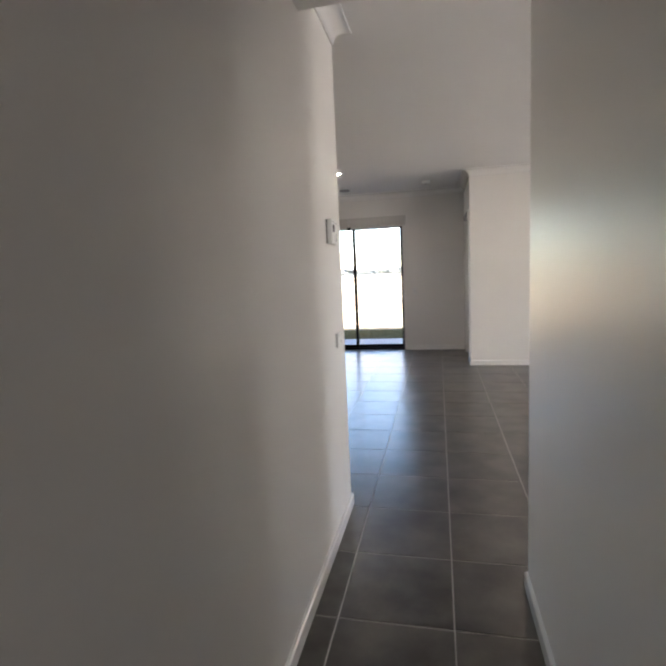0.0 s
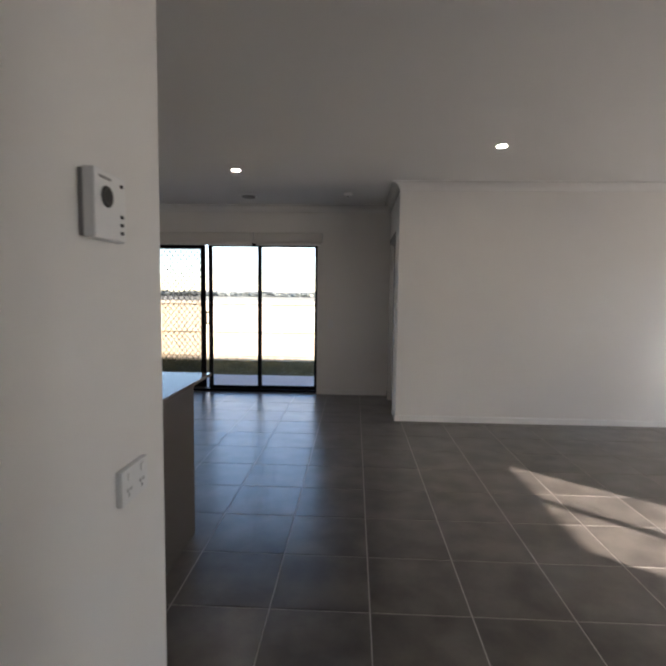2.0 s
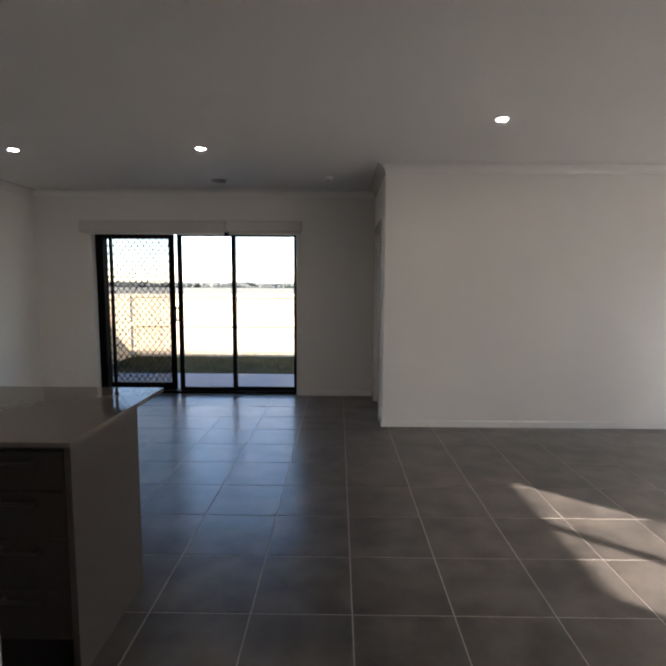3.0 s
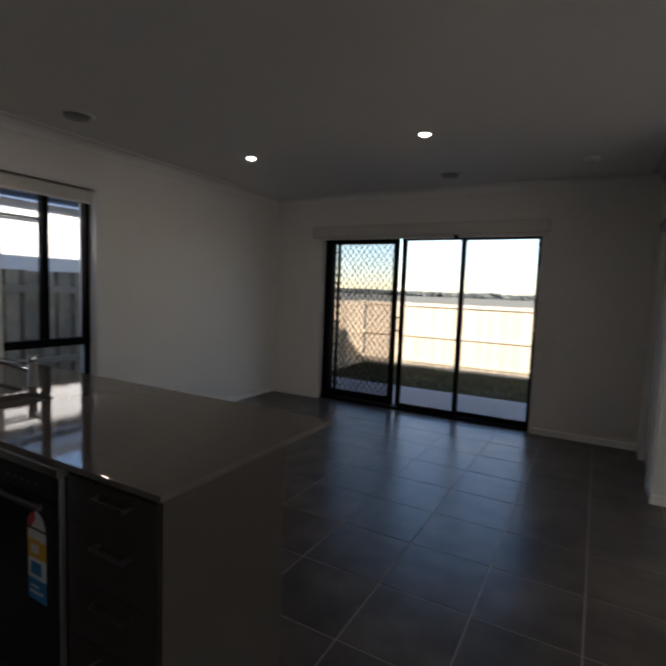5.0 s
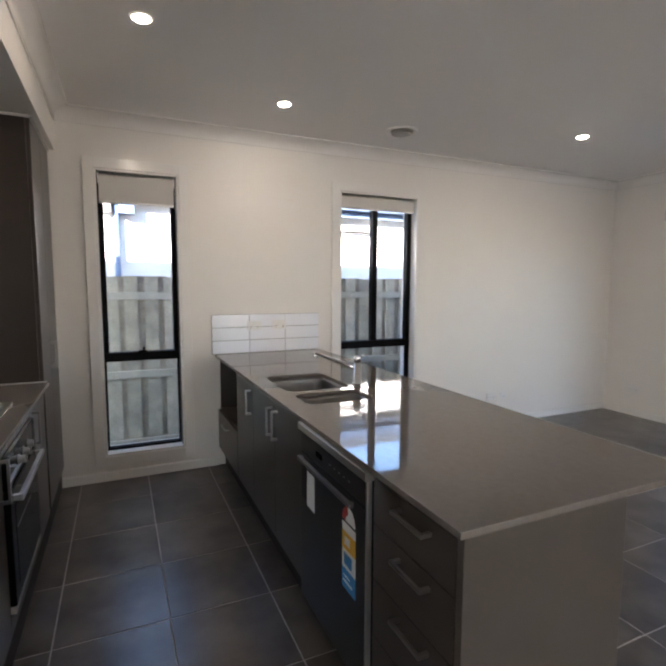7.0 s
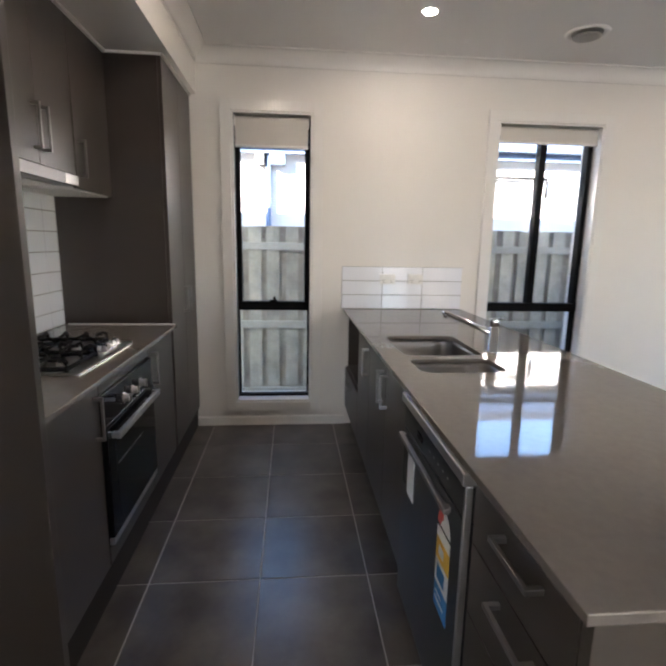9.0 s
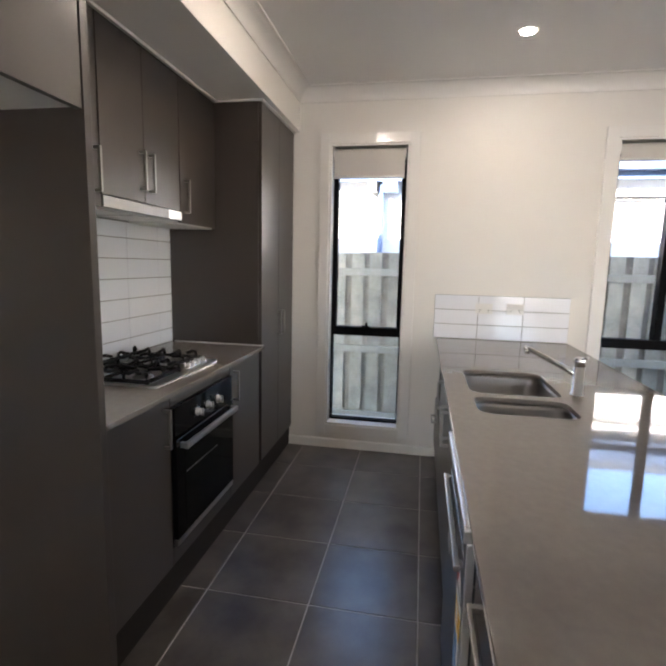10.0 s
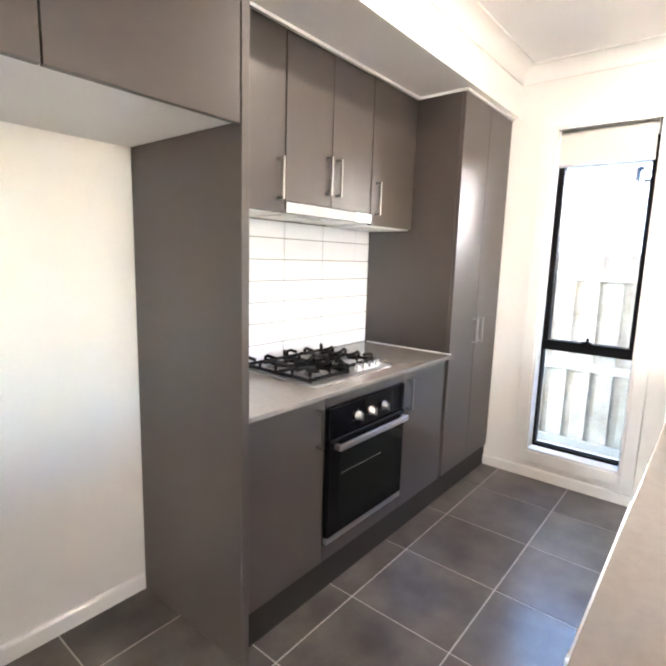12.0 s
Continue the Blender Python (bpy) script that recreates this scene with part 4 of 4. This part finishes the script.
def sink():
    s = thing("sink", (-2.55, -0.525, 0.68), "undermount stainless steel double-bowl sink in the island", "sink")
    for cx, cy, hx, hy, depth in ((-2.692, -0.522, 0.225, 0.183, 0.19), (-2.302, -0.526, 0.115, 0.177, 0.15)):
        bm = bmesh.new()
        loops = []
        zt = BT - 0.0205
        for inset, zz, r in ((-0.014, 0, 0.06), (0, 0, 0.055), (0.004, -0.02, 0.055), (0.012, -depth + 0.03, 0.06), (0.022, -depth + 0.008, 0.06), (0.045, -depth, 0.05)):
            loops.append([bm.verts.new((x, y, zt + zz)) for x, y in rounded(cx, cy, hx - inset, hy - inset, r)])
        for a, b in zip(loops, loops[1:]):
            for i in range(len(a)):
                f = bm.faces.new((a[i], a[(i + 1) % len(a)], b[(i + 1) % len(b)], b[i]))
                f.smooth = True
        bm.faces.new(loops[-1])
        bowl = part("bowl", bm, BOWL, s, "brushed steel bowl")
        bm = bmesh.new()
        add_lathe(bm, (cx, cy, zt - depth + 0.0005), (0, 0, 1), [(0, 0.045), (0.003, 0.044), (0.003, 0.03), (0.001, 0.028)], 24)
        part("waste", bm, CHROME, bowl, "chrome waste")
    return s


sink()


def mixer_tap():
    t = thing("mixer_tap", (-2.53, -0.28, BT), "chrome kitchen mixer tap with a long flat spout", "tap")
    x, y = -2.53, -0.28
    bm = bmesh.new()
    add_lathe(bm, (x, y, BT + 0.0005), (0, 0, 1), [(0, 0.027), (0.006, 0.027), (0.008, 0.021), (0.12, 0.021), (0.121, 0.019)], 28)
    part("tap_body", bm, CHROME, t)
    bm = bmesh.new()
    add_tube(bm, [(x, y, BT + 0.085), (x - 0.10, y - 0.065, BT + 0.112), (x - 0.225, y - 0.146, BT + 0.145), (x - 0.245, y - 0.16, BT + 0.148)], [0.014, 0.012, 0.011, 0.011], 14)
    add_tube(bm, [(x - 0.236, y - 0.153, BT + 0.146), (x - 0.236, y - 0.153, BT + 0.122)], 0.010, 14)
    part("spout", bm, CHROME, t)
    bm = bmesh.new()
    add_lathe(bm, (x, y, BT + 0.122), (0, 0, 1), [(0, 0.021), (0.03, 0.021), (0.036, 0.016)], 28)
    add_tube(bm, [(x + 0.01, y, BT + 0.15), (x + 0.06, y + 0.01, BT + 0.168)], 0.006, 10)
    part("lever", bm, CHROME, t)


mixer_tap()


def island_units():
    g = "island cabinets"
    zt = BT - 0.023
    # open niche with a drawer under it
    c = thing("niche_cabinet", (-3.65, -0.55, 0), "dark laminate island cabinet with an open niche over a drawer", "cabinet", g)
    x0, x1 = XW + 0.004, -3.300
    for nm, lo, hi in (("back", (x0, -0.27, KICK), (x1, -0.252, zt)), ("side", (x0, IF - 0.001, KICK), (x0 + 0.016, -0.27, zt)),
                       ("side", (x1 - 0.016, IF - 0.001, KICK), (x1, -0.27, zt)), ("top", (x0 + 0.016, IF - 0.001, zt - 0.016), (x1 - 0.016, -0.27, zt)),
                       ("shelf", (x0 + 0.016, IF - 0.001, 0.455), (x1 - 0.016, -0.27, 0.471)), ("base", (x0 + 0.016, IF + 0.02, KICK), (x1 - 0.016, -0.27, KICK + 0.016))):
        box(nm, lo, hi, LAM, c, 0)
    d = box("drawer", (x0 + 0.002, IF - 0.021, KICK + 0.003), (x1 - 0.002, IF - 0.002, 0.458), LAM, c, 0.0012)
    handle(d, ((x0 + x1) / 2 - 0.08, IF - 0.021, 0.40), ((x0 + x1) / 2 + 0.08, IF - 0.021, 0.40), (0, -1, 0))
    # doors under the sink
    c = thing("sink_cabinet", (-2.66, -0.55, 0), "dark laminate island cabinet under the sink with nickel handles", "cabinet", g)
    x0, x1 = -3.296, -2.036
    boxes("body", [((x0, -0.27, KICK), (x1, -0.252, zt)), ((x0, IF - 0.001, KICK), (x0 + 0.016, -0.27, zt)), ((x1 - 0.016, IF - 0.001, KICK), (x1, -0.27, zt)),
                   ((x0 + 0.016, IF - 0.001, KICK), (x1 - 0.016, -0.27, KICK + 0.016))], LAM, c)
    for a, b, hx in ((x0, -2.880, -2.925), (-2.880, -2.450, -2.490), (-2.450, x1, -2.405)):
        d = box("door", (a + 0.0015, IF - 0.021, KICK + 0.003), (b - 0.0015, IF - 0.002, zt - 0.004), LAM, c, 0.0012)
        handle(d, (hx, IF - 0.021, 0.68), (hx, IF - 0.021, 0.83), (0, -1, 0))
    # drawer bank
    c = thing("drawer_cabinet", (-1.2, -0.55, 0), "dark laminate island drawer bank with nickel handles beside the dishwasher", "cabinet", g)
    x0, x1 = -1.426, -1.032
    box("body", (x0, IF - 0.001, KICK), (x1, -0.252, zt), LAM, c, 0.001)
    z = KICK + 0.003
    for hgt in (0.20, 0.187, 0.177, 0.146):
        d = box("drawer", (x0 + 0.002, IF - 0.021, z), (x1 - 0.002, IF - 0.002, z + hgt - 0.003), LAM, c, 0.0012)
        handle(d, (-1.275, IF - 0.021, z + hgt - 0.037), (-1.125, IF - 0.021, z + hgt - 0.037), (0, -1, 0))
        z += hgt
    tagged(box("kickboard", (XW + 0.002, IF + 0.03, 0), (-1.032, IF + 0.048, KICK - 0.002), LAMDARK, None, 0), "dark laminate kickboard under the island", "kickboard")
    tagged(box("island_end_panel", (-1.030, IF - 0.021, 0), (-1.006, -0.228, zt + 0.002), PANEL, None, 0.0015), "light grey-brown laminate end panel of the island", "panel")
    tagged(box("island_back_panel", (XW + 0.002, -0.2505, 0), (-1.031, -0.234, zt + 0.002), PANEL, None, 0.001), "light grey-brown laminate back panel of the island", "panel")


island_units()


def dishwasher():
    d = thing("dishwasher", (-1.75, -0.55, 0.1), "dark steel dishwasher with paper labels built into the island", "dishwasher")
    x0, x1, f = -2.032, -1.430, IF - 0.036
    box("body", (x0 + 0.004, IF, 0.1), (x1 - 0.004, -0.26, 0.872), BLACKPL, d, 0.002)
    door = box("front", (x0, f, 0.12), (x1, IF - 0.001, 0.752), DWSTEEL, d, 0.004, "dark steel door front")
    pan = box("control_panel", (x0, f + 0.002, 0.757), (x1, IF - 0.001, 0.847), BLACKPL, d, 0.003, "black control panel")
    box("top_strip", (x0 - 0.001, f - 0.013, 0.848), (x1 - 0.013, IF - 0.001, 0.877), STEEL, d, 0.005, "brushed steel top strip")
    box("end_cap", (x1 - 0.012, f - 0.014, 0.8475), (x1 + 0.001, IF - 0.001, 0.8775), STEEL, d, 0.003, "bright steel end cap")
    box("edge_strip", (x1 - 0.010, f - 0.006, 0.12), (x1 + 0.001, f + 0.012, 0.847), STEEL, d, 0.003, "bright steel edge strip")
    bm = bmesh.new()
    add_box(bm, (x0 + 0.012, f - 0.022, 0.722), (x1 - 0.09, f - 0.006, 0.738), 0.004)
    for x in (x0 + 0.02, x1 - 0.12):
        add_box(bm, (x, f - 0.008, 0.723), (x + 0.02, f + 0.001, 0.737), 0.001)
    part("handle", bm, BOWL, door, "slim steel handle")
    for k in range(5):
        box("button", (-1.735 + 0.04 * k, f + 0.0012, 0.791), (-1.725 + 0.04 * k, f + 0.003, 0.796), GREYPL, pan, 0.0005)
    box("display", (-1.865, f - 0.0002, 0.782), (-1.805, f + 0.003, 0.804), OVENGLASS, pan, 0.0005)
    y = f - 0.0012
    lab = box("label", (-1.955, y, 0.545), (-1.875, f - 0.0001, 0.690), PAPER, door, 0, "white paper leaflet")
    box("label", (-2.015, y, 0.560), (-1.960, f - 0.0001, 0.700), INK, door, 0, "black printed label")
    # energy rating sticker
    sx0, sx1 = -1.615, -1.515
    bm = bmesh.new()
    cx, r = (sx0 + sx1) / 2, (sx1 - sx0) / 2
    pts = [bm.verts.new((cx + r * math.cos(radians(a)), y, 0.650 + 1.1 * r * math.sin(radians(a)))) for a in range(0, 181, 12)]
    bm.faces.new(pts)
    arc = part("label", bm, PAPER, door, "white arched top of an energy label")
    bm = bmesh.new()
    a1 = [bm.verts.new((cx + r * math.cos(radians(a)), y - 0.0006, 0.651 + 1.1 * r * math.sin(radians(a)))) for a in range(100, 181, 10)]
    a2 = [bm.verts.new((cx + r * 0.45 * math.cos(radians(a)), y - 0.0006, 0.651 + 0.5 * r * math.sin(radians(a)))) for a in range(100, 181, 10)]
    for i in range(len(a1) - 1):
        bm.faces.new((a1[i], a1[i + 1], a2[i + 1], a2[i]))
    part("rating_arc", bm, RED, arc)
    for z0, z1, m in ((0.642, 0.650, INK), (0.610, 0.6418, PAPER), (0.548, 0.610, YELLOW), (0.478, 0.548, PAPER), (0.405, 0.478, BLUE)):
        box("label", (sx0, y, z0), (sx1, f - 0.0001, z1), m, door, 0)
    for z0, z1, m, a, b in ((0.565, 0.593, PAPER, 0.02, 0.06), (0.492, 0.535, BLUE, 0.015, 0.075), (0.428, 0.436, PAPER, 0.01, 0.08), (0.448, 0.454, PAPER, 0.01, 0.06)):
        box("label_print", (sx0 + a, y - 0.0005, z0), (sx0 + b, y - 0.0001, z1), m, door, 0)


dishwasher()
sw = thing("splashback", (XW, -0.38, 0.9), "low white tile upstand behind the sink bench", "splashback")
box("grout_bed", (XW + 0.0005, -0.826, 0.9005), (XW + 0.006, 0.080, 1.2135), SGROUT, sw, 0)
for i in range(3):
    for j in range(3):
        box("tile", (XW + 0.0062, -0.826 + 0.302 * i + 0.002, 0.902 + 0.1038 * j + 0.002), (XW + 0.0125, -0.826 + 0.302 * (i + 1) - 0.002, 0.902 + 0.1038 * (j + 1) - 0.002), SPLASH, sw, 0.0012)


# ---- fittings ----
def power_point(c, along, out, label, w=0.115, h=0.073, holes=2):
    """A white wall outlet centred at c; along and out are its axes."""
    c, a, o = Vector(c), Vector(along), Vector(out)
    p = thing("power_point", c, label, "power point")

    def bx(name, u0, u1, z0, z1, d0, d1, m, bev=0.002, lab=""):
        q0, q1 = c + a * u0 + o * d0, c + a * u1 + o * d1
        return box(name, (q0.x, q0.y, c.z + z0), (q1.x, q1.y, c.z + z1), m, p, bev, lab)

    bx("plate", -w / 2, w / 2, -h / 2, h / 2, 0.0005, 0.013, OUTLET)
    for s in ([-1, 1] if holes == 2 else [0]):
        bx("switch", s * w / 4 - 0.006, s * w / 4 + 0.006, 0.012, 0.028, 0.0128, 0.0155, PLASTIC, 0.001)
        for du, dz in ((-0.007, -0.008), (0.007, -0.008), (0, -0.020)):
            bx("socket_slot", s * w / 4 + du - 0.0014, s * w / 4 + du + 0.0014, dz - 0.004, dz + 0.004, 0.0129, 0.0134, INK, 0)
    return p


power_point((HALL_L, -1.93, 1.01), (0, 1, 0), (1, 0, 0), "white double power point on the passage wall end")
power_point((XW + 0.0125, -0.487, 1.123), (0, 1, 0), (1, 0, 0), "white double power point on the tile upstand")
power_point((XW + 0.0125, -0.277, 1.125), (0, 1, 0), (1, 0, 0), "white double power point on the tile upstand")
power_point((XW, 2.03, 0.30), (0, 1, 0), (1, 0, 0), "white power point low on the wall")
power_point((XW, 2.19, 0.30), (0, 1, 0), (1, 0, 0), "white power point low on the wall", 0.075, 0.073, 1)
power_point((-3.62, YN, 0.30), (1, 0, 0), (0, -1, 0), "white power point low on the wall beside the sliding door")
power_point((-0.42, YN, 1.0), (1, 0, 0), (0, -1, 0), "white switch plate beside the sliding door", 0.075, 0.11, 1)


def intercom():
    p = thing("intercom", (HALL_L, -2.037, 1.55), "white wall intercom with a round lens and dark buttons", "intercom")
    y0, y1, z0, z1 = -2.092, -1.982, 1.498, 1.618
    box("back_plate", (HALL_L + 0.0005, y0 + 0.003, z0 + 0.003), (HALL_L + 0.008, y1 - 0.003, z1 - 0.003), GREYPL, p, 0.001)
    box("case", (HALL_L + 0.008, y0, z0), (HALL_L + 0.030, y1, z1), PLASTIC, p, 0.004)
    bm = bmesh.new()
    add_lathe(bm, (HALL_L + 0.030, -2.052, 1.573), (1, 0, 0), [(0, 0.019), (0.003, 0.018), (0.003, 0.013), (0.001, 0.01)], 24)
    part("lens", bm, BLACKPL, p, "round black lens")
    for z in (1.601, 1.545, 1.530, 1.515):
        box("button", (HALL_L + 0.030, -2.004, z - 0.003), (HALL_L + 0.0325, -1.996, z + 0.003), INK, p, 0.0005)
    box("indicator", (HALL_L + 0.030, -2.077, 1.602), (HALL_L + 0.0305, -2.037, 1.607), GREYPL, p, 0)


intercom()


def downlight(x, y):
    d = thing("downlight", (x, y, HC), "small round recessed ceiling downlight, switched on", "downlight", "ceiling downlights")
    bm = bmesh.new()
    add_lathe(bm, (x, y, HC + 0.001), (0, 0, -1), [(0, 0.050), (0.004, 0.049), (0.006, 0.042), (0.004, 0.036), (0.003, 0.0355)], 32)
    part("rim", bm, PLASTIC, d, "white rim")
    bm = bmesh.new()
    add_lathe(bm, (x, y, HC - 0.002), (0, 0, -1), [(0, 0.035), (0.0035, 0.0345), (0.004, 0.026)], 32)
    part("lens", bm, LAMP, d, "glowing lens")
    return d


dl = downlight(-1.285, 1.895)
for x, y in ((1.085, 1.14), (-2.965, 1.935), (-3.295, -0.442), (-2.60, -1.34)):
    copy_thing(dl, Matrix.Translation((x, y, HC)))


def ceiling_vent(x, y):
    v = thing("ceiling_vent", (x, y, HC), "round white ceiling air outlet with a dark gap round its disc", "vent", "ceiling vents")
    bm = bmesh.new()
    add_lathe(bm, (x, y, HC + 0.001), (0, 0, -1), [(0, 0.125), (0.006, 0.123), (0.012, 0.105), (0.004, 0.09), (0.002, 0.089)], 36)
    part("ring", bm, PLASTIC, v)
    bm = bmesh.new()
    add_lathe(bm, (x, y, HC - 0.0015), (0, 0, -1), [(0, 0.088), (0.002, 0.088)], 36)
    part("throat", bm, GREYPL, v, "dark vent throat")
    bm = bmesh.new()
    add_lathe(bm, (x, y, HC - 0.014), (0, 0, -1), [(0, 0.05), (0.006, 0.078), (0.009, 0.08), (0.013, 0.06), (0.014, 0.02)], 36)
    add_lathe(bm, (x, y, HC - 0.003), (0, 0, -1), [(0, 0.012), (0.012, 0.012)], 12)
    part("disc", bm, GREYPL, v, "grey centre disc")
    return v


cv = ceiling_vent(-1.43, 3.12)
copy_thing(cv, Matrix.Translation((-3.445, 0.555, HC)))
sd = thing("smoke_alarm", (-0.19, 2.98, HC), "small round white smoke alarm on the ceiling", "smoke alarm")
bm = bmesh.new()
add_lathe(bm, (-0.19, 2.98, HC + 0.001), (0, 0, -1), [(0, 0.055), (0.02, 0.054), (0.032, 0.045), (0.036, 0.025)], 28)
part("case", bm, PLASTIC, sd)
bm = bmesh.new()
add_lathe(bm, (-0.19, 2.98, HC - 0.0352), (0, 0, -1), [(0, 0.016), (0.003, 0.015)], 16)
part("test_button", bm, GREYPL, sd, "grey test button")

# ---- floor tiles ----
T, TY = 0.45, 0.026      # tile size and offset of the joints along y
fl = structure(thing("floor", (0, 0, 0), "dark grey-brown square floor tiles with pale grout", "floor"), "dark grey-brown square floor tiles with pale grout", "floor")
meshes = {}


def tile_mesh(w, d):
    key = (round(w, 3), round(d, 3))
    if key not in meshes:
        g, c, h = 0.0028, 0.0012, 0.0035
        vs = []
        for inset, z in ((g, -h - 0.006), (g, -c), (g + c, 0.0)):
            vs += [(inset, inset, z), (w - inset, inset, z), (w - inset, d - inset, z), (inset, d - inset, z)]
        fs = [(8, 9, 10, 11)]
        for k in (0, 4):
            for i in range(4):
                fs.append((k + i, k + (i + 1) % 4, k + 4 + (i + 1) % 4, k + 4 + i))
        me = bpy.data.meshes.new("floor_tile")
        me.from_pydata(vs, [], fs)
        me.materials.append(TILE)
        meshes[key] = me
    return meshes[key]


def cells(x0, x1, y0, y1):
    """The pieces of the common tile grid, cut to a rectangle of floor."""
    for i in range(math.floor(x0 / T + 1e-6), math.ceil(x1 / T - 1e-6)):
        for j in range(math.floor((y0 - TY) / T + 1e-6), math.ceil((y1 - TY) / T - 1e-6)):
            a, b = max(x0, i * T), min(x1, (i + 1) * T)
            c, d = max(y0, j * T + TY), min(y1, (j + 1) * T + TY)
            if b - a > 0.02 and d - c > 0.02:
                yield a, b, c, d


def lay(*area):
    for a, b, c, d in cells(*area):
        ob = new("tile", tile_mesh(b - a, d - c))
        ob.location = (a, c, 0)
        ob.parent = fl


def lay_far(*areas):
    """Tiles far from the walk, joined."""
    vs, fs = [], []
    for area in areas:
        for a, b, c, d in cells(*area):
            me = tile_mesh(b - a, d - c)
            k = len(vs)
            vs += [(v.co.x + a, v.co.y + c, v.co.z) for v in me.vertices]
            fs += [tuple(k + q for q in p.vertices) for p in me.polygons]
    me = bpy.data.meshes.new("far_tiles")
    me.from_pydata(vs, [], fs)
    me.materials.append(TILE)
    ob = new("far_tiles", me)
    ob.parent = fl
    return tagged(ob, kind="stuff")


lay(XW, -0.9, YK, TY - 1.8)
lay(-0.9, 0.45, TY - 4.5, TY - 1.8)
lay(XW, 0.45, TY - 1.8, YN + 0.06)
lay(0.45, 2.7, TY - 1.35, BY)
lay_far((-0.9, 0.45, -6.5, TY - 4.5), (0.45, XE, YL, TY - 1.35), (2.7, XE, TY - 1.35, BY))
